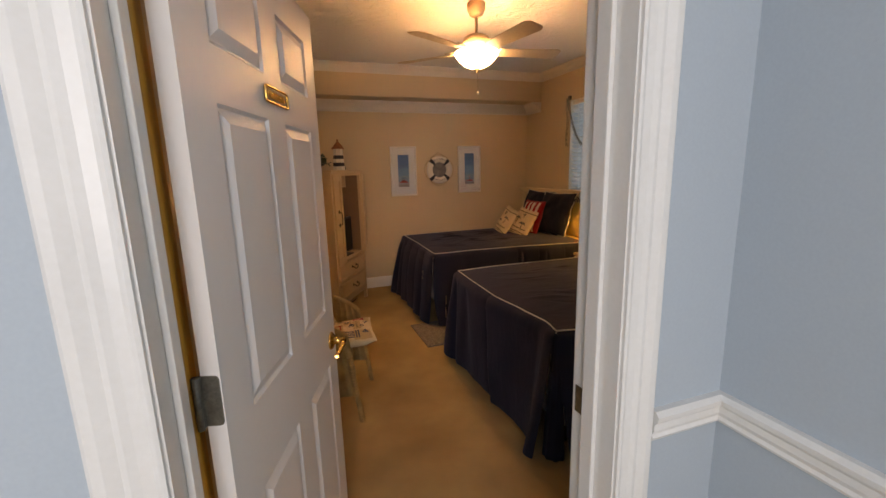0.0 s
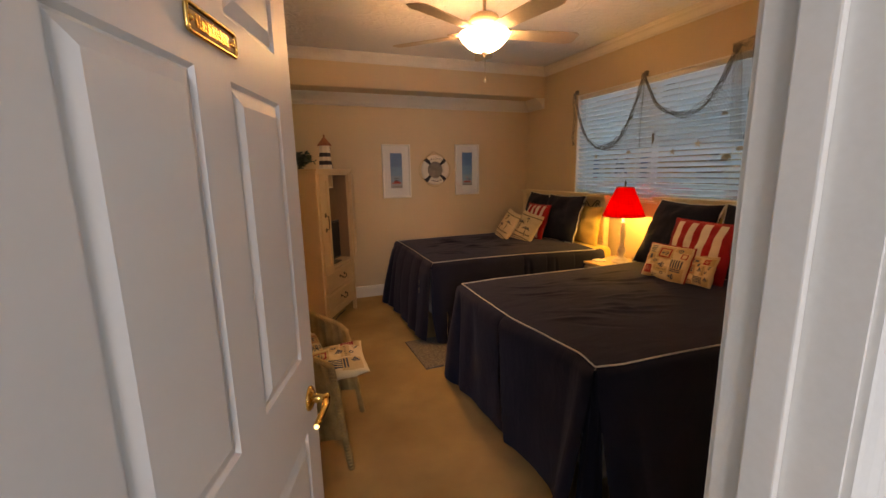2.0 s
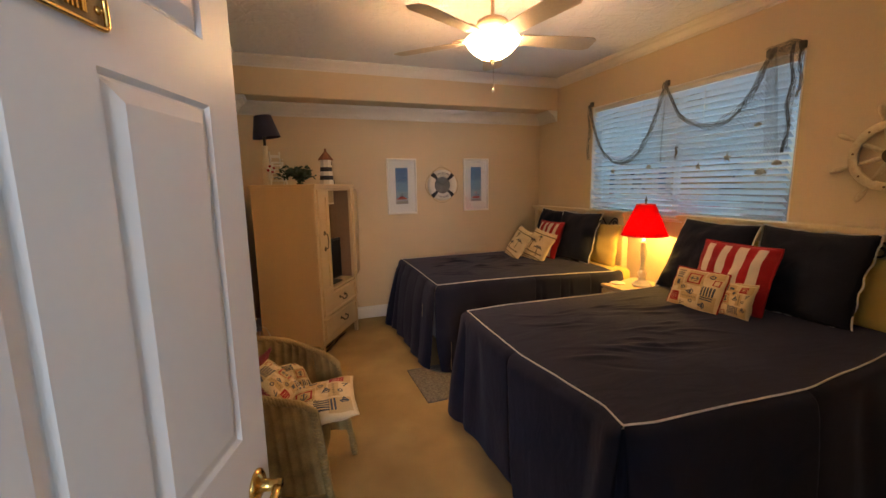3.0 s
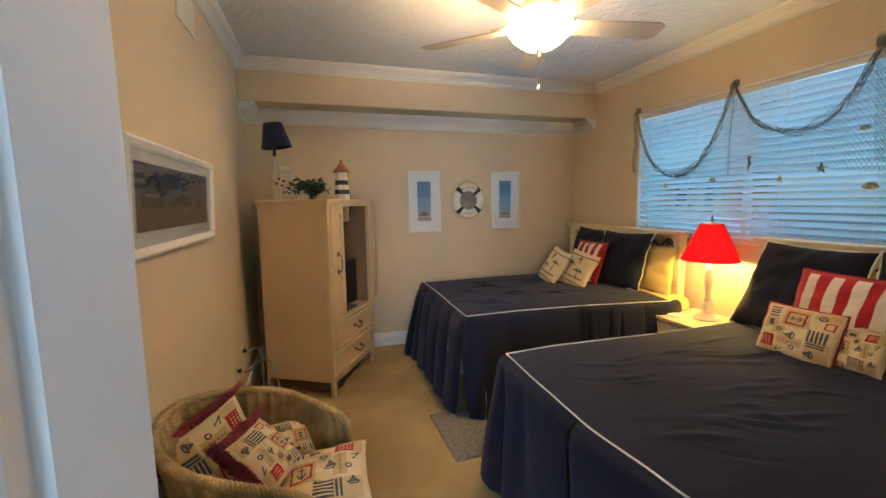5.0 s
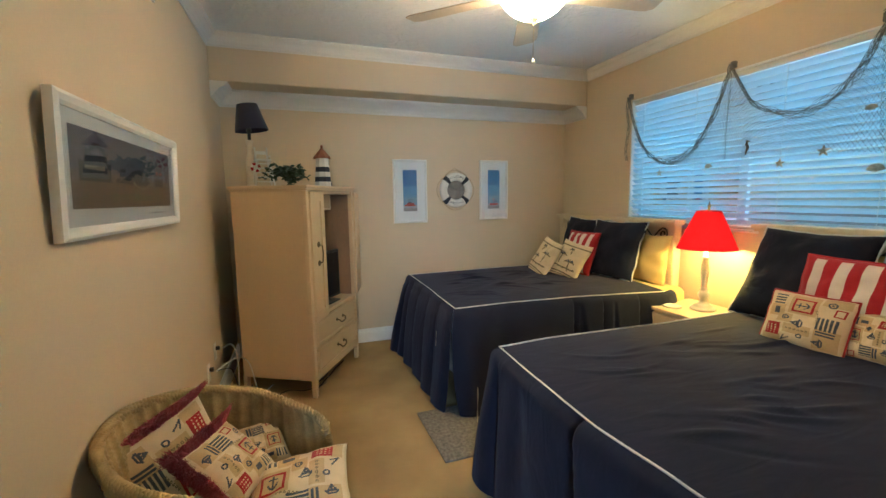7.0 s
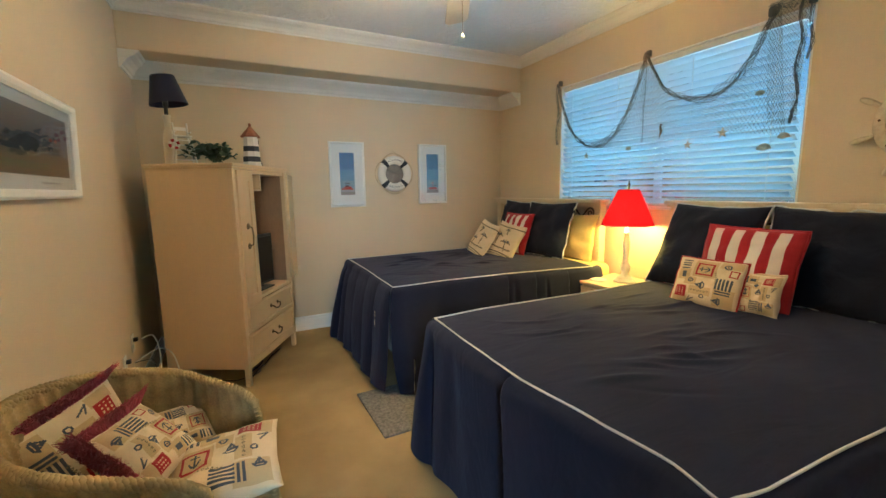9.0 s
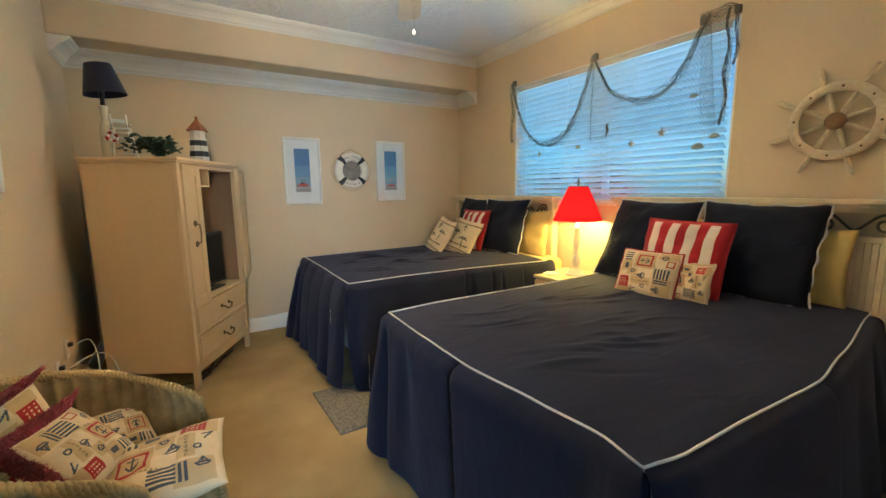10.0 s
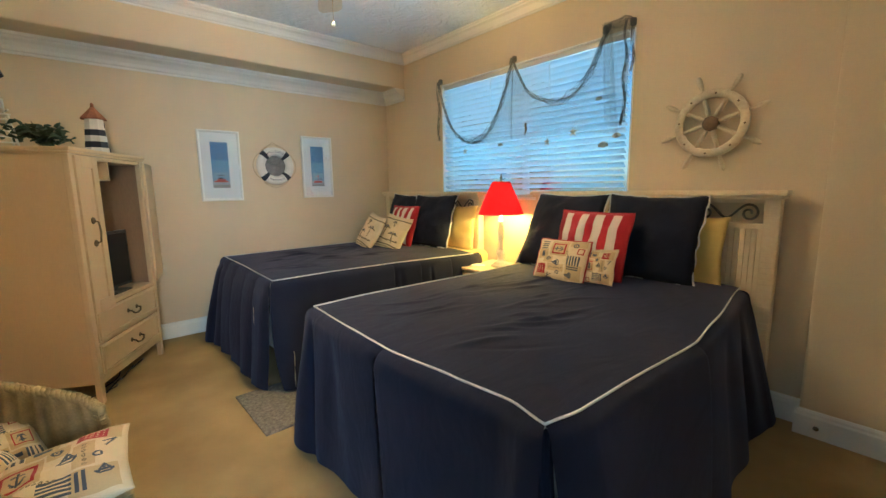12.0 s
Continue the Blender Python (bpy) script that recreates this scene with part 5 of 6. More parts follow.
# ---- ceiling fan ----
def ceiling_fan():
    d = thing("ceiling_fan", pose(FAN[0], FAN[1], 0), "cream five-bladed ceiling fan with a lit frosted glass bowl", "ceiling fan")
    bm = bmesh.new()
    lathe(bm, [(0.02, 2.64), (0.05, 2.66), (0.066, 2.695), (0.068, ZC)], 28)
    part("canopy", bm, "fan_metal", d)
    bm = bmesh.new()
    lathe(bm, [(0.011, 2.525), (0.011, 2.65)], 14)
    part("rod", bm, "fan_metal", d)
    bm = bmesh.new()
    lathe(bm, [(0.05, 2.422), (0.075, 2.426), (0.098, 2.44), (0.104, 2.472), (0.092, 2.502), (0.06, 2.52), (0.02, 2.53)], 36)
    part("motor", bm, "fan_metal", d)
    bm = bmesh.new()
    lathe(bm, [(0.045, 2.402), (0.05, 2.408), (0.05, 2.424)], 28)
    lathe(bm, [(0.006, 2.26), (0.006, 2.404)], 10)
    part("light_fitter", bm, "fan_metal", d)
    for k in range(3):
        a = radians(40 + 120 * k)
        bm = bmesh.new()
        lathe(bm, [(0.004, 0.06), (0.016, 0.05), (0.019, 0.036), (0.012, 0.016), (0.010, 0.0)], 14, pose(0.042 * math.cos(a), 0.042 * math.sin(a), 2.398, 0, 115, math.degrees(a)))
        part("bulb", bm, "bulb", d, "glowing small bulb")
    bm = bmesh.new()
    prof = [(0.162, 2.402), (0.166, 2.396), (0.160, 2.378), (0.142, 2.352), (0.112, 2.322), (0.072, 2.298), (0.03, 2.286), (0.008, 2.284)]
    lathe(bm, prof + [(r - 0.004, zz + 0.004) for r, zz in reversed(prof[1:-1])] + [(0.157, 2.402)], 48, cap=False)
    part("bowl", bm, "bowl", d, "lit frosted white glass bowl")
    bm = bmesh.new()
    lathe(bm, [(0.003, 2.252), (0.009, 2.258), (0.006, 2.268), (0.016, 2.276), (0.022, 2.284), (0.02, 2.29)], 20)
    part("finial", bm, "fan_metal", d)
    for k in range(5):
        m = pose(0, 0, 2.408, 0, 0, -8 + 72 * k)
        bm = bmesh.new()
        n = 14
        rows = []
        for i in range(n + 1):
            f = i / n
            x = 0.175 + 0.49 * f
            w = (0.056 + 0.018 * f) * (1 if f < 0.9 else (1 - ((f - 0.9) / 0.1) ** 2 * 0.35))
            rows.append([(x, -w, 0.013 * w / 0.07), (x, w, -0.013 * w / 0.07)])
        top = sheet(bm, rows, False)
        bmesh.ops.recalc_face_normals(bm, faces=bm.faces)
        bmesh.ops.solidify(bm, geom=bm.faces[:], thickness=0.006)
        b = part("blade", bm, "blade", d, "", m)
        bm = bmesh.new()
        tube(bm, [(0.10, 0, 0.02), (0.14, 0.0, 0.008), (0.20, 0.028, 0.008), (0.25, 0.03, 0.006)], 0.006, 8)
        tube(bm, [(0.10, 0, 0.02), (0.14, 0.0, 0.008), (0.20, -0.028, 0.010), (0.25, -0.03, 0.010)], 0.006, 8)
        part("bracket", bm, "fan_metal", b)
    bm = bmesh.new()
    cx, cy = 0.052, 0.093
    tube(bm, [(cx * 0.8, cy * 0.8, 2.435), (cx, cy, 2.42), (cx, cy, 2.14)], 0.0011, 5)
    part("pull_chain", bm, "brass", d)
    bm = bmesh.new()
    lathe(bm, [(0.002, 0.0), (0.008, 0.006), (0.009, 0.014), (0.005, 0.022), (0.002, 0.028)], 12, pose(cx, cy, 2.115))
    part("pull_knob", bm, "plastic_white", d, "small white pull knob")


M["bulb"] = glow("glowing_bulb", (1.0, 0.75, 0.45), 25.0)
ceiling_fan()


# ---- wicker chair ----
def wicker_chair():
    d = thing("wicker_chair", pose(0.303, 3.288, 0, 0, 0, -16), "sage-green woven wicker barrel chair with a braided rim", "armchair")

    def shell(f, v):
        """f: -1..1 round from one arm's front, over the back, to the other; v: 0 at the foot, 1 at the rim."""
        q = abs(f)
        top = 0.755 - 0.170 * q ** 1.5 - 0.35 * max(0, q - 0.93)
        z = 0.17 + (top - 0.17) * v
        k = 0.80 + 0.20 * (z - 0.17) / 0.55 + 0.035 * max(0, v - 0.8) * 5
        if q < 0.6:
            phi = f / 0.6 * math.pi / 2
            p, o = Vector((-0.312 * math.cos(phi), 0.295 * math.sin(phi), 0)), Vector((-math.cos(phi), math.sin(phi), 0))
        else:
            w = (q - 0.6) / 0.4
            p, o = Vector(((0.27 + 0.07 * (0.57 - z) / 0.57) * w / k, math.copysign((0.295 - 0.035 * w * w) * (1 + w * (0.94 / k - 1)), f), 0)), Vector((0, math.copysign(1, f), 0))
        p *= k
        p.z = z
        return p, o

    nf, nv = 264, 60
    rows_out, rows_in = [], []
    for j in range(nv + 1):
        ro, ri = [], []
        for i in range(nf + 1):
            f, v = -1 + 2 * i / nf, j / nv
            p, o = shell(f, v)
            rib = math.cos(i * math.pi / 4)
            wv = 0.0028 * rib * (1 if j % 2 else -1) + 0.0075 * (0.5 + 0.5 * math.cos(i * math.pi / 4)) ** 2
            ro.append(p + o * (0.010 + wv))
            ri.append(p - o * (0.010 + wv))
        rows_out.append(ro)
        rows_in.append(ri)
    bm = bmesh.new()
    sheet(bm, rows_out)
    sheet(bm, [list(reversed(r)) for r in rows_in])
    part("woven_shell", bm, "wicker", d)
    # braided rim: three strands round the rim and down the arm fronts
    path = [shell(-1, v)[0] for v in (0.35, 0.5, 0.65, 0.8, 0.92)] + [shell(-1 + 2 * i / 90, 1.0)[0] for i in range(91)] + [shell(1, v)[0] for v in (0.92, 0.8, 0.65, 0.5, 0.35)]
    fine = []
    for a, b in zip(path, path[1:]):
        n = max(2, int((b - a).length / 0.006))
        fine += [a.lerp(b, k / n) for k in range(n)]
    for s in range(3):
        bm = bmesh.new()
        pts = []
        for k, p in enumerate(fine):
            a = k * 1.15 + s * 2.094
            o = Vector((p.x, p.y, 0)).normalized()
            pts.append(p + o * (0.0105 * math.cos(a) + 0.003) + Vector((0, 0, 0.0105 * math.sin(a))))
        tube(bm, pts, 0.0105, 6)
        part("rim_strand", bm, "wicker", d)
    bm = bmesh.new()
    box(bm, -0.26, 0.24, -0.235, 0.235, 0.385, 0.42, bevel=0.015)
    part("seat", bm, "wicker", d)
    bm = bmesh.new()
    rows = []
    for j in range(17):
        row = []
        for i in range(61):
            a = radians(-52 + 104 * i / 60)
            zz = 0.20 + 0.19 * j / 16 + 0.05 * (1 - j / 16) * math.cos(a * 1.7) * 0
            row.append((0.14 + 0.11 * math.cos(a) + 0.003 * math.cos(i * math.pi / 2) * (1 if j % 2 else -1), 0.31 * math.sin(a), zz))
        rows.append(row)
    sheet(bm, rows)
    part("apron", bm, "wicker", d)
    for (tx, ty, tz), (fx, fy) in (((0.268, -0.248, 0.57), (0.342, -0.262)), ((0.268, 0.248, 0.57), (0.342, 0.262)), ((-0.19, -0.17, 0.4), (-0.215, -0.20)), ((-0.19, 0.17, 0.4), (-0.215, 0.20))):
        bm = bmesh.new()
        pts = [(fx + (tx - fx) * k / 10, fy + (ty - fy) * k / 10, tz * k / 10) for k in range(11)]
        tube(bm, pts, 0.016, 10)
        for k in range(30):
            zz = tz * (0.02 + k * 0.032)
            f = zz / tz * 10
            i = min(int(f), 9)
            a, b = Vector(pts[i]), Vector(pts[i + 1])
            p = a.lerp(b, f - i)
            tube(bm, [p + Vector((0.0165 * math.cos(q * math.pi / 4), 0.0165 * math.sin(q * math.pi / 4), 0)) for q in range(8)], 0.0045, 5, closed=True)
        part("leg", bm, "wicker", d)


wicker_chair()


def laid(c, along, up):
    """A cushion's pose: centre, its width along one direction, its height near the other."""
    x = Vector(along).normalized()
    z = Vector(up)
    z = (z - x * z.dot(x)).normalized()
    return Matrix.Translation(c) @ Matrix((x, z.cross(x), z)).transposed().to_4x4()


pillow("throw_pillow", laid((0.13, 3.40, 0.54), (0.69, 0.69, 0.24), (-0.29, 0.23, 0.93)), 0.34, 0.33, 0.09, "cream nautical-print cushion with shaggy maroon fringe", PRINTS, nautical(4), fringe="maroon", seed=21)
pillow("throw_pillow", laid((0.32, 3.275, 0.58), (0.38, 0.92, -0.03), (-0.56, 0.55, 0.62)), 0.255, 0.25, 0.10, "cream nautical-print cushion with maroon fringe, propped up", PRINTS, nautical(3), fringe="maroon", seed=22)
pillow("throw_pillow", laid((0.535, 3.19, 0.487), (0.97, -0.05, 0.10), (0.14, 0.97, 0.12)), 0.335, 0.34, 0.12, "cream nautical-print cushion lying on the chair's seat", PRINTS, nautical(6), seed=23)
pillow("throw_pillow", laid((0.385, 3.49, 0.50), (0.9, 0.3, 0), (-0.3, 0.6, 0.6)), 0.2, 0.18, 0.09, "small tan printed cushion tucked behind the others", PRINTS, nautical(5, 60), seed=24)


# ---- framed prints ----
def art_material(name, c, each=0.12):
    return surface(name, c, 0.6, var=each, scale=18, fine=120, bump=0.05)


# dusk-scene inks are lightened to include reflection in the picture glass
ART = {n: art_material("print_ink_" + n, c) for n, c in {
    "sky_top": (0.10, 0.22, 0.42), "sky_mid": (0.17, 0.33, 0.50), "sky_low": (0.27, 0.40, 0.48), "haze": (0.42, 0.42, 0.42), "sand": (0.33, 0.30, 0.27),
    "red": (0.50, 0.06, 0.04), "dark": (0.03, 0.035, 0.05), "dusk": (0.12, 0.125, 0.165), "dusk_low": (0.16, 0.145, 0.14), "brown": (0.15, 0.115, 0.085), "trees": (0.035, 0.045, 0.06), "pale": (0.30, 0.27, 0.20), "green": (0.10, 0.12, 0.07)}.items()}


def framed(name, m, w, h, label, img, palette, pic, face=0.022, depth=0.024, group="", mark=None):
    """A framed print, hung flat in the xz plane, its face towards -y. pic: the printed part (x0, z0, x1, z1) from the centre."""
    d = thing(name, m, label, "picture", group)
    sec = [(0, 0), (depth * 0.8, 0), (depth, face * 0.3), (depth * 0.85, face * 0.75), (depth * 0.55, face), (0, face)]
    for (ax, az), (bx, bz), upv in (((-w / 2, -h / 2), (w / 2, -h / 2), (0, 0, 1)), ((w / 2, h / 2), (-w / 2, h / 2), (0, 0, -1)), ((-w / 2, h / 2), (-w / 2, -h / 2), (1, 0, 0)), ((w / 2, -h / 2), (w / 2, h / 2), (-1, 0, 0))):
        bm = bmesh.new()
        a, b, up = Vector((ax, 0, az)), Vector((bx, 0, bz)), Vector(upv)
        dr = (b - a).normalized()
        ends = [[bm.verts.new(p + Vector((0, -1, 0)) * o + up * q + dr * (s * q)) for o, q in sec] for p, s in ((a, 1), (b, -1))]
        for i in range(len(sec)):
            j = (i + 1) % len(sec)
            bm.faces.new((ends[0][i], ends[0][j], ends[1][j], ends[1][i]))
        bm.faces.new(ends[0])
        bm.faces.new(ends[1][::-1])
        part("frame_rail", bm, "frame_white", d)
    part("mount", quick((-w / 2 + face * 0.7, w / 2 - face * 0.7, -0.008, -0.002, -h / 2 + face * 0.7, h / 2 - face * 0.7)), "paper", d, "white mount card")
    bm = bmesh.new()
    ny, nx = img.shape
    x0, z0, x1, z1 = pic
    vs = [[bm.verts.new((x0 + (x1 - x0) * j / nx, -0.0095, z0 + (z1 - z0) * i / ny)) for j in range(nx + 1)] for i in range(ny + 1)]
    for i in range(ny):
        for j in range(nx):
            f = bm.faces.new((vs[i][j], vs[i][j + 1], vs[i + 1][j + 1], vs[i + 1][j]))
            f.material_index = int(img[i, j])
    part("print", bm, [ART[p] for p in palette], d)
    bm = bmesh.new()
    e = face * 0.8
    bm.faces.new([bm.verts.new(p) for p in ((-w / 2 + e, -0.0125, -h / 2 + e), (w / 2 - e, -0.0125, -h / 2 + e), (w / 2 - e, -0.0125, h / 2 - e), (-w / 2 + e, -0.0125, h / 2 - e))])
    pane = part("glass", bm, "glass", d, "clear picture glass")
    pane.visible_shadow = False
    if mark:
        bm = bmesh.new()
        for k in range(9):
            box(bm, mark[0] + k * mark[2], mark[0] + k * mark[2] + mark[2] * 0.7, -0.0095, -0.008, mark[1], mark[1] + 0.006)
        part("caption", bm, ART["haze"], d, "faint line of small print")
    bm = bmesh.new()
    gw, gh = w / 2 - face * 0.75, h / 2 - face * 0.75
    bm.faces.new([bm.verts.new((sx * gw, -0.013, sz * gh)) for sx, sz in ((-1, -1), (1, -1), (1, 1), (-1, 1))])
    g = part("glazing", bm, "glass", d)
    g.visible_shadow = False
    return d


def beach(boat):
    p = Print(24, 56, 0)
    p.rect(0, 0, 1, 0.08, 4).rect(0, 0.08, 1, 0.16, 3).rect(0, 0.16, 1, 0.34, 2).rect(0, 0.34, 1, 0.62, 1)
    if boat:
        p.rect(0.1, 0.13, 0.9, 0.17, 5).rect(0.25, 0.17, 0.75, 0.21, 5).rect(0.35, 0.21, 0.62, 0.235, 6).rect(0.3, 0.27, 0.7, 0.295, 6)
    else:
        p.rect(0.2, 0.1, 0.85, 0.15, 5).rect(0.5, 0.15, 0.58, 0.30, 5).rect(0.3, 0.24, 0.5, 0.27, 3).rect(0.6, 0.18, 0.85, 0.2, 6)
    return p.a


PAL = ["sky_top", "sky_mid", "sky_low", "haze", "sand", "red", "dark"]
framed("framed_print", pose(1.645, YF - 0.003, 1.528), 0.352, 0.64, "tall white-framed print of a red boat under a blue sky", beach(True), PAL, (-0.075, -0.20, 0.07, 0.215), group="pair of beach prints")
framed("framed_print", pose(2.583, YF - 0.003, 1.536), 0.335, 0.635, "tall white-framed print of blue sky over a beach", beach(False), PAL, (-0.07, -0.20, 0.07, 0.215), group="pair of beach prints")


def dusk():
    p = Print(96, 40, 0)
    p.rect(0, 0, 1, 0.36, 2).rect(0, 0.36, 1, 0.48, 1).rect(0.3, 0.1, 0.75, 0.2, 6)
    p.rect(0.06, 0.36, 0.30, 0.60, 3).rect(0.10, 0.60, 0.27, 0.70, 3).line([(0.11, 0.70), (0.185, 0.84), (0.26, 0.70)], 3, 0.02)
    p.rect(0.10, 0.50, 0.24, 0.55, 4).rect(0.14, 0.66, 0.24, 0.72, 3)
    p.disc(0.57, 0.48, 0.11, 3).disc(0.48, 0.44, 0.06, 3).rect(0.34, 0.36, 0.70, 0.44, 3).disc(0.40, 0.55, 0.03, 3)
    p.rect(0.78, 0.36, 0.90, 0.48, 3).rect(0.80, 0.58, 0.83, 0.64, 5).disc(0.86, 0.60, 0.02, 5)
    p.line([(0.50, 0.40), (0.54, 0.33), (0.60, 0.29), (0.66, 0.33), (0.72, 0.40)], 4, 0.008)
    return p.a


framed("framed_print", pose(XL + 0.018, 3.72, 1.552, 0, 0, 90) @ pose(0, 0, 0, 2.2, 0, 0), 1.09, 0.405, "wide white-framed print of a dusky beach village", dusk(), ["dusk", "dusk_low", "brown", "trees", "pale", "red", "green"], (-0.455, -0.115, 0.455, 0.125), face=0.036, depth=0.029, mark=(0.16, -0.145, 0.022))


# ---- life ring ----
def life_ring():
    d = thing("life_ring", pose(2.135, YF - 0.034, 1.538), "cream life ring ornament with black bands around a grey disc", "ornament")
    bm = bmesh.new()
    n, k2, R, r = 64, 16, 0.14, 0.042
    vs = []
    for i in range(n):
        a = 2 * math.pi * i / n
        vs.append([bm.verts.new(((R + r * math.cos(2 * math.pi * k / k2)) * math.cos(a), 0.62 * r * math.sin(2 * math.pi * k / k2), (R + r * math.cos(2 * math.pi * k / k2)) * math.sin(a))) for k in range(k2)])
    for i in range(n):
        for k in range(k2):
            f = bm.faces.new((vs[i][k], vs[(i + 1) % n][k], vs[(i + 1) % n][(k + 1) % k2], vs[i][(k + 1) % k2]))
            f.smooth = True
    part("ring", bm, "white_wood", d)
    for q in range(4):
        a0 = radians(45 + 90 * q)
        bm = bmesh.new()
        rows = []
        for i in range(5):
            a = a0 + radians(-8 + 4 * i)
            rows.append([((R + (r + 0.003) * math.cos(t)) * math.cos(a), (0.62 * r + 0.003) * math.sin(t), (R + (r + 0.003) * math.cos(t)) * math.sin(a)) for t in [2 * math.pi * k / 16 for k in range(17)]])
        sheet(bm, rows)
        part("band", bm, "black_paint", d, "black wrapped band")
    bm = bmesh.new()
    lathe(bm, [(0.104, 0), (0.104, 0.008), (0.09, 0.012), (0.01, 0.014)], 36, pose(0, 0.018, 0, 90))
    part("disc", bm, "mirror", d, "grey metal disc")
    bm = bmesh.new()
    for r0 in (0.06, 0.035):
        tube(bm, [(r0 * math.cos(a * math.pi / 16), 0.003, r0 * math.sin(a * math.pi / 16)) for a in range(32)], 0.003, 6, closed=True)
    part("disc_relief", bm, "mirror", d)
    bm = bmesh.new()
    for q in range(4):
        a0, a1 = radians(45 + 90 * q), radians(135 + 90 * q)
        pts = [((0.186 + 0.022 * math.sin(math.pi * k / 12)) * math.cos(a0 + (a1 - a0) * k / 12), 0.012, (0.186 + 0.022 * math.sin(math.pi * k / 12)) * math.sin(a0 + (a1 - a0) * k / 12)) for k in range(13)]
        tube(bm, pts, 0.003, 6)
    tube(bm, [(-0.11, 0.02, 0.15), (-0.04, 0.028, 0.205), (-0.005, 0.03, 0.236), (0.03, 0.028, 0.205), (0.11, 0.02, 0.15)], 0.003, 6)
    part("rope", bm, "rope", d, "thin rope loops")
    for word, base, flip in (("WELCOME", 90, 1), ("ABOARD", -90, -1)):
        for k, ch in enumerate(word):
            cu = bpy.data.curves.new("letter", "FONT")
            cu.body, cu.size, cu.align_x, cu.align_y, cu.extrude = ch, 0.030, "CENTER", "CENTER", 0.0008
            tmp = bpy.data.objects.new("letter", cu)
            me = bpy.data.meshes.new_from_object(tmp)
            bpy.data.objects.remove(tmp)
            me.materials.append(M["black_paint"])
            a = base - flip * (k - (len(word) - 1) / 2) * 10.5
            o = new("letter", me)
            o.parent = d
            o.matrix_basis = pose(R * math.cos(radians(a)), -0.0268, R * math.sin(radians(a)), 0, 0, 0) @ pose(0, 0, 0, 0, -(a - base), 0) @ pose(0, 0, 0, 90, 0, 0)


life_ring()


# ---- ship's wheel ----
def ship_wheel():
    d = thing("ship_wheel", pose(3.452, 2.506, 1.644, 0, 0, -90), "whitewashed wooden ship's wheel with a brown hub on the wall", "wall ornament")
    bm = bmesh.new()
    lathe(bm, [(0.148, -0.012), (0.186, -0.012), (0.19, -0.006), (0.19, 0.006), (0.186, 0.012), (0.148, 0.012), (0.144, 0.006), (0.144, -0.006), (0.148, -0.012)], 64, pose(0, 0, 0, 90), cap=False)
    part("rim", bm, "wheel_white", d)
    bm = bmesh.new()
    lathe(bm, [(0.042, -0.016), (0.042, 0.014), (0.037, 0.022), (0.02, 0.026), (0.004, 0.028)], 28, pose(0, 0, 0, 90))
    part("hub", bm, "wheel_hub", d, "round brown wooden hub")
    for k in range(8):
        m = pose(0, 0, 0, 0, 0, 0) @ Matrix.Rotation(-radians(17 + 45 * k), 4, "Y") @ pose(0, 0, 0, 0, 90, 0)
        bm = bmesh.new()
        lathe(bm, [(0.009, 0.036), (0.012, 0.054), (0.014, 0.08), (0.010, 0.1), (0.013, 0.112), (0.010, 0.124), (0.011, 0.147)], 12)
        part("spoke", bm, "wheel_white", d, "", m)
        bm = bmesh.new()
        lathe(bm, [(0.010, 0.185), (0.008, 0.202), (0.011, 0.214), (0.0145, 0.238), (0.013, 0.263), (0.009, 0.277), (0.003, 0.282)], 12)
        part("handle", bm, "wheel_white", d, "", m)
        bm = bmesh.new()
        a = radians(17 + 22.5 + 45 * k)
        lathe(bm, [(0.006, 0), (0.005, 0.003), (0.001, 0.004)], 10, pose(0.167 * math.cos(a), -0.012, 0.167 * math.sin(a), 90))
        part("peg", bm, "wheel_hub", d)
    bm = bmesh.new()
    box(bm, -0.03, 0.03, 0.012, 0.036, -0.03, 0.03)
    part("wall_block", bm, "wheel_white", d)


ship_wheel()

# ---- draped fishing net with shells ----
NX = -0.034


def swag(knots, n=44):
    """A smooth line through (y, z) knots."""
    out = []
    for a in range(len(knots) - 1):
        p0, p1, p2, p3 = (Vector(knots[min(max(a + s, 0), len(knots) - 1)]) for s in (-1, 0, 1, 2))
        for k in range(n // (len(knots) - 1) + 1):
            t = k / (n // (len(knots) - 1) + 1)
            out.append(0.5 * ((2 * p1) + (p2 - p0) * t + (2 * p0 - 5 * p1 + 4 * p2 - p3) * t * t + (3 * p1 - p0 - 3 * p2 + p3) * t ** 3))
    out.append(Vector(knots[-1]))
    return out


S1 = swag([(4.925, 2.335), (4.845, 2.09), (4.70, 1.84), (4.49, 1.725), (4.29, 1.77), (4.14, 1.93), (4.03, 2.18), (3.985, 2.345)])
S2 = swag([(3.985, 2.345), (3.91, 2.20), (3.79, 2.03), (3.57, 1.935), (3.38, 1.985), (3.27, 2.11), (3.19, 2.27), (3.14, 2.36)])
net = thing("fishing_net", pose(XW, 0, 0), "grey-brown fishing net swagged across the window and gathered at one end", "net")


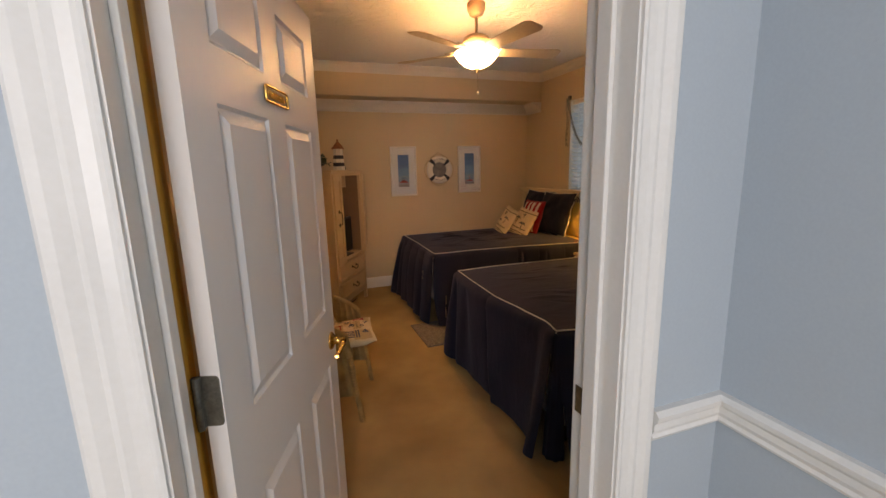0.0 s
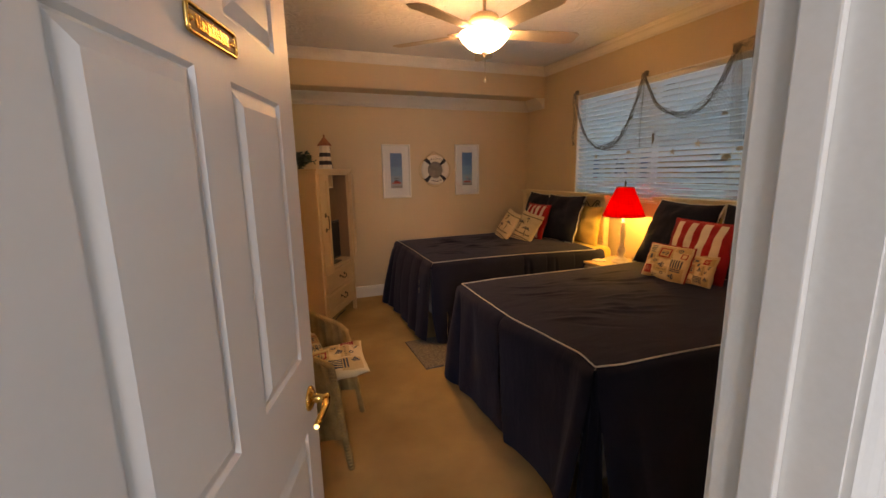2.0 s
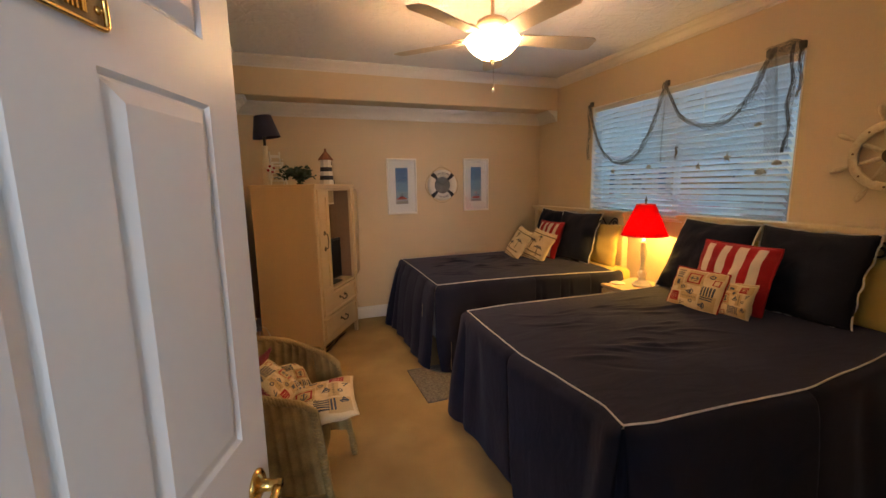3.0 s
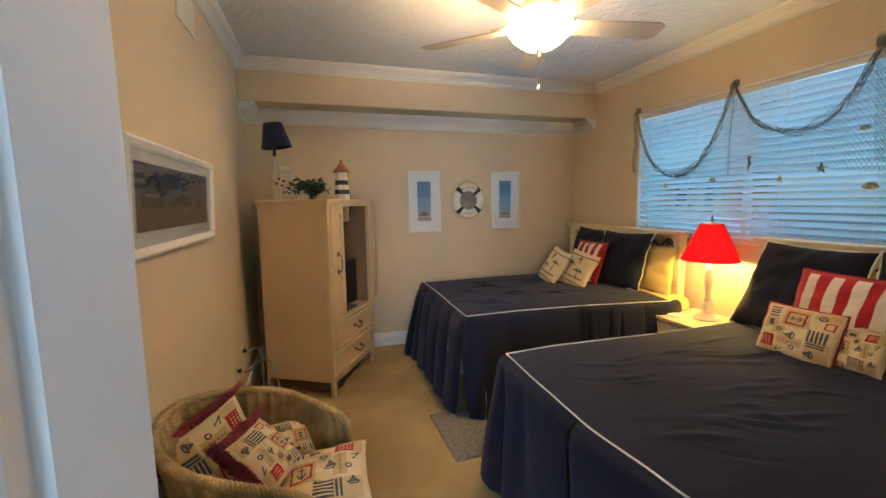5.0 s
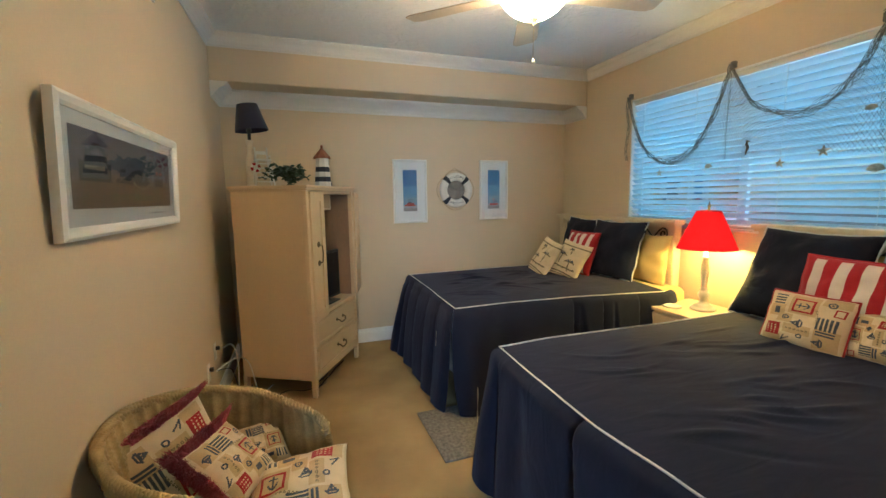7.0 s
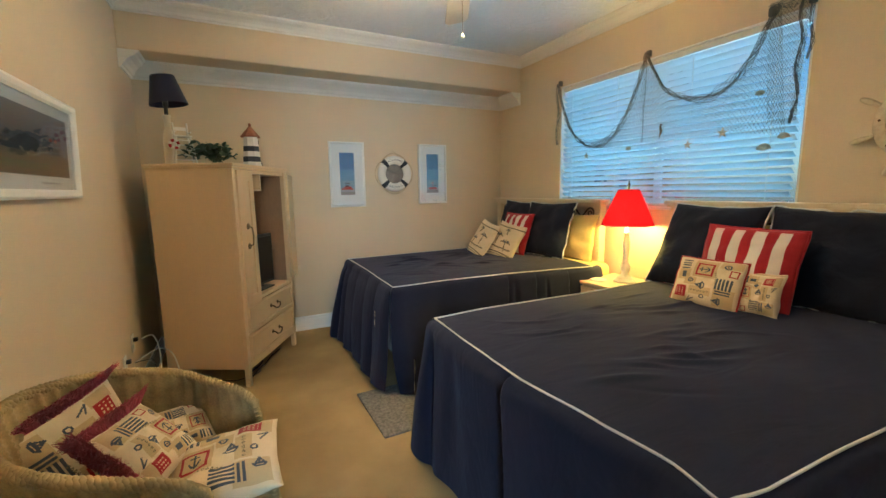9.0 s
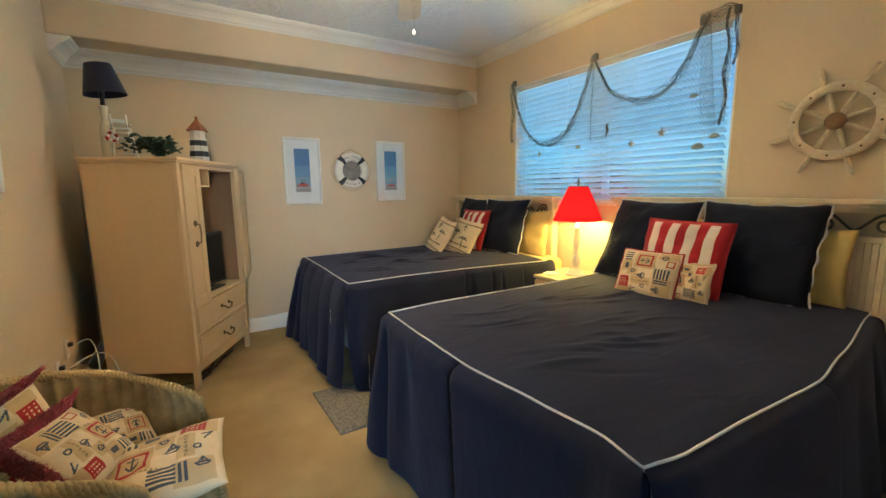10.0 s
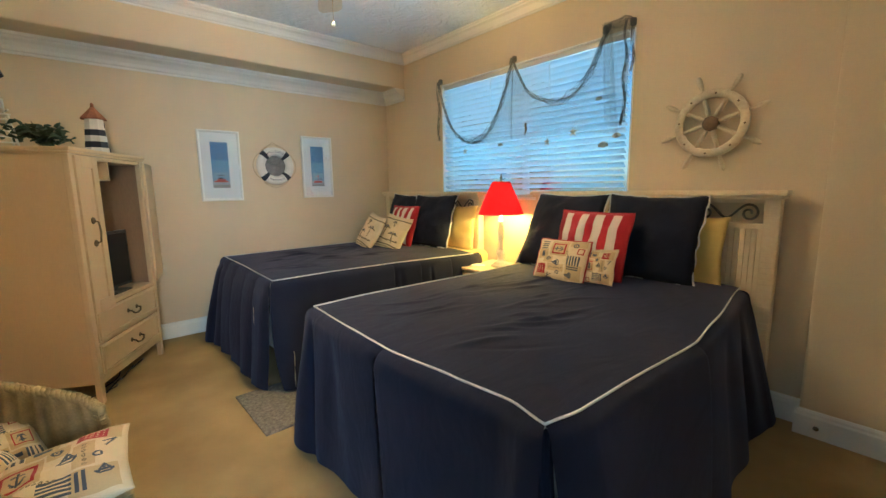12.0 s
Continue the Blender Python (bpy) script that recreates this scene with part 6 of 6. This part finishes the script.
def gathered(name, line, width, strands, seed):
    bm, r = bmesh.new(), random.Random(seed)
    tube(bm, [(NX - 0.008, p.x, p.y) for p in line], 0.0016, 6)
    d = part(name, bm, "net", net, "bunched net twine")
    for s in range(strands):
        bm = bmesh.new()
        ph, am = r.uniform(0, 6.28), r.uniform(0.3, 1.0) * width
        pts = []
        for k, p in enumerate(line):
            f = k / (len(line) - 1)
            e = 0.25 + 0.75 * math.sin(math.pi * f)
            o = am * e * math.sin(k * 0.55 + ph)
            pts.append((NX - 0.010 + 0.016 * math.sin(k * 0.7 + ph * 2), p.x + o * 0.35, p.y + o))
        tube(bm, pts, 0.0013, 4)
        part("twine", bm, "net", d)
    return d


gathered("swag", S1, 0.036, 16, 1)
gathered("swag", S2, 0.034, 16, 2)
gathered("tail", [Vector((4.925 + 0.012 * math.sin(k), 2.335 - 0.056 * k)) for k in range(11)], 0.018, 8, 3)
gathered("tail", [Vector((3.03 + 0.012 * math.sin(k * 1.3), 2.36 - 0.06 * k)) for k in range(12)], 0.034, 9, 4)
gathered("tail", [Vector((2.985 + 0.012 * math.sin(k * 1.1), 2.33 - 0.05 * k)) for k in range(7)], 0.045, 9, 5)
gathered("heading", [Vector((3.19 - 0.02 * k, 2.362 + 0.006 * math.sin(k))) for k in range(11)], 0.034, 9, 6)


def sheer(name, top, bottom, na, nb, r=0.0009):
    """Knotted diamond mesh between two lines of (y, z)."""
    bm = bmesh.new()

    def at(u, v):
        f = u * (len(top) - 1)
        i = min(int(f), len(top) - 2)
        a = top[i].lerp(top[i + 1], f - i)
        f = u * (len(bottom) - 1)
        i = min(int(f), len(bottom) - 2)
        b = bottom[i].lerp(bottom[i + 1], f - i)
        p = a.lerp(b, v)
        return (NX + 0.006 * math.sin(u * 9) + 0.004 * math.sin(v * 7), p.x, p.y)

    for s in (-1, 1):
        for k in range(-nb, na + nb + 1):
            pts = []
            for q in range(nb * 2 + 1):
                v = q / (nb * 2)
                u = (k + s * v * nb) / na
                if 0 <= u <= 1:
                    pts.append(at(u, v))
            if len(pts) > 2:
                tube(bm, pts, r, 3)
    return part(name, bm, "net", net, "sheer knotted net mesh")


sheer("mesh_panel", S2, swag([(4.0, 1.70), (3.8, 1.70), (3.55, 1.69), (3.3, 1.68), (3.06, 1.64)]), 46, 16)
sheer("mesh_panel", S1[22:], swag([(4.46, 1.70), (4.25, 1.69), (4.1, 1.69), (3.99, 1.70)]), 22, 10)
sheer("mesh_panel", swag([(3.20, 2.36), (3.1, 2.365), (3.0, 2.36)]), swag([(3.16, 1.72), (3.08, 1.70), (3.02, 1.72)]), 12, 26)
for y, k in ((4.925, 0), (3.985, 1), (3.19, 2), (3.0, 3)):
    bm = bmesh.new()
    box(bm, -0.03, 0.0, y - 0.016, y + 0.016, 2.322, 2.368, bevel=0.006)
    part("hook", bm, "net", net, "dark bracket holding the net")


def shell_charm(kind, y, z, s):
    d = thing("net_charm", pose(XW + NX - 0.012, y, z), {"shell": "small tan sea shell hung on the net", "star": "small brown starfish hung on the net", "horse": "small dark sea horse hung on the net"}[kind], "ornament", "charms on the net")
    bm = bmesh.new()
    if kind == "shell":
        n = 11
        rows = []
        for j in range(6):
            v = j / 5
            rows.append([(-0.010 * math.sin(math.pi * v * 0.9) - 0.003 * (k % 2), s * v * math.sin(radians(-75 + 150 * k / (n - 1))), -s * 0.5 + s * 1.1 * v * math.cos(radians(-75 + 150 * k / (n - 1)))) for k in range(n)])
        sheet(bm, rows)
        bmesh.ops.solidify(bm, geom=bm.faces[:], thickness=0.004)
    elif kind == "star":
        for k in range(5):
            a = radians(90 + 72 * k)
            tube(bm, [(0, 0, 0), (-0.004, s * 0.5 * math.cos(a), s * 0.5 * math.sin(a)), (0, s * math.cos(a), s * math.sin(a))], 0.006, 6, radii=[0.010, 0.007, 0.002])
    else:
        tube(bm, [(0, -0.02, s * 0.8), (-0.004, 0, s), (0, 0.006, s * 0.6), (-0.003, -0.006, s * 0.1), (0, 0.004, -s * 0.4), (0, 0.010, -s * 0.8), (0, 0.0, -s * 0.85)], 0.006, 6, radii=[0.003, 0.007, 0.008, 0.009, 0.006, 0.004, 0.002])
    part("body", bm, "shell" if kind != "horse" else "wheel_hub", d)


for c in (("star", 4.54, 1.64, 0.03), ("shell", 4.10, 1.662, 0.032), ("horse", 3.83, 1.76, 0.05), ("star", 3.62, 1.642, 0.03), ("star", 3.395, 1.694, 0.036), ("shell", 3.20, 1.896, 0.03), ("shell", 3.155, 1.58, 0.042), ("shell", 3.06, 1.635, 0.034)):
    shell_charm(*c)

# ---- floor and wall details ----
bm = bmesh.new()
box(bm, 0, 0.62, 0, 0.56, 0, 0.014, bevel=0.006)
tagged(part("floor_mat", bm, "mat", None, m=pose(1.265, 3.815, 0.0, 0, 0, 1.0)), "grey flecked woven mat on the carpet between the beds", "mat")

vent = thing("wall_vent", pose(XL, 4.14, 2.505, 0, 0, 90), "white louvred air vent high on the wall", "vent")
part("grille_frame", quick((-0.145, 0.145, -0.012, 0.0, 0.075, 0.09), (-0.145, 0.145, -0.012, 0.0, -0.09, -0.075), (-0.145, -0.13, -0.012, 0, -0.075, 0.075), (0.13, 0.145, -0.012, 0, -0.075, 0.075)), "plastic_white", vent)
# black sheet on the wall stands in for the shade behind the louvres
part("shade_backing", quick((-0.13, 0.13, -0.003, -0.001, -0.075, 0.075)), "black", vent)
for k in range(9):
    bm = bmesh.new()
    box(bm, -0.13, 0.13, -0.001, 0.001, -0.008, 0.008)
    part("slat", bm, "plastic_white", vent, "", pose(0, -0.008, -0.066 + k * 0.0165, 35, 0, 0))


def outlet(y, z):
    d = thing("wall_outlet", pose(XL, y, z, 0, 0, 90), "cream wall plate with sockets and a plugged-in cable", "outlet")
    bm = bmesh.new()
    box(bm, -0.036, 0.036, -0.007, 0.0, -0.058, 0.058, bevel=0.004)
    part("plate", bm, "plastic_white", d)
    for s in (-1, 1):
        bm = bmesh.new()
        box(bm, -0.017, 0.017, -0.010, -0.006, s * 0.022 - 0.014, s * 0.022 + 0.014, bevel=0.003)
        part("socket", bm, "plastic_white", d)
    bm = bmesh.new()
    box(bm, -0.013, 0.013, -0.034, -0.009, 0.010, 0.034, bevel=0.004)
    part("plug", bm, "black", d, "black plug")


outlet(4.97, 0.41)
outlet(4.74, 0.345)


def cable(name, pts, r, mat, label):
    bm = bmesh.new()
    tube(bm, [(p.x, p.y, p.z) for p in smooth(pts)], r, 6)
    tagged(part(name, bm, mat), label, "cable")


def smooth(pts, n=8):
    pts = [Vector(p) for p in pts]
    out = []
    for a in range(len(pts) - 1):
        p0, p1, p2, p3 = (pts[min(max(a + s, 0), len(pts) - 1)] for s in (-1, 0, 1, 2))
        for k in range(n):
            t = k / n
            out.append(0.5 * ((2 * p1) + (p2 - p0) * t + (2 * p0 - 5 * p1 + 4 * p2 - p3) * t * t + (3 * p1 - p0 - 3 * p2 + p3) * t ** 3))
    return out + [pts[-1]]


cable("power_cable", [(0.01, 4.97, 0.43), (0.07, 4.98, 0.44), (0.1, 4.97, 0.33), (0.1, 4.93, 0.11), (0.09, 4.9, 0.006), (0.2, 5.1, 0.006)], 0.004, "plastic_white", "white power cable looping from the wall outlet")
cable("power_cable", [(0.01, 4.72, 0.36), (0.06, 4.78, 0.38), (0.12, 4.9, 0.37), (0.17, 4.98, 0.29), (0.2, 5.02, 0.11), (0.22, 5.05, 0.006), (0.3, 5.2, 0.006)], 0.004, "plastic_white", "white cable hanging behind the armoire")
cable("power_cable", [(0.014, 4.72, 0.36), (0.05, 4.74, 0.36), (0.08, 4.84, 0.31), (0.09, 4.95, 0.16), (0.08, 5.1, 0.006), (0.15, 5.25, 0.006)], 0.0035, "black", "black cable hanging behind the armoire")
cable("power_cable", [(0.30, 4.95, 0.006), (0.42, 5.05, 0.006), (0.55, 5.0, 0.008), (0.70, 5.1, 0.006), (0.62, 5.25, 0.006)], 0.0035, "black", "black cable coiled under the armoire")
cable("power_cable", [AM @ Vector(p) for p in ((0.15, 0.06, 0.006), (0.25, 0.03, 0.05), (0.36, 0.07, 0.008), (0.45, 0.04, 0.06), (0.52, 0.09, 0.01), (0.60, 0.05, 0.045), (0.72, 0.10, 0.006))], 0.005, "black", "black cable tangled on the carpet under the armoire")
cable("power_cable", [AM @ Vector(p) for p in ((0.2, 0.12, 0.006), (0.33, 0.08, 0.03), (0.44, 0.11, 0.07), (0.5, 0.15, 0.03), (0.62, 0.12, 0.07), (0.7, 0.16, 0.01), (0.55, 0.2, 0.006))], 0.005, "black", "second black cable looped under the armoire")
bm = bmesh.new()
lathe(bm, [(0.012, 0), (0.012, 0.004), (0.006, 0.006), (0.005, 0.012)], 14, pose(3.369, 1.90, 0.055, 0, -90))
tagged(part("cable_jack", bm, "old_brass"), "small brass cable jack on the baseboard", "jack")
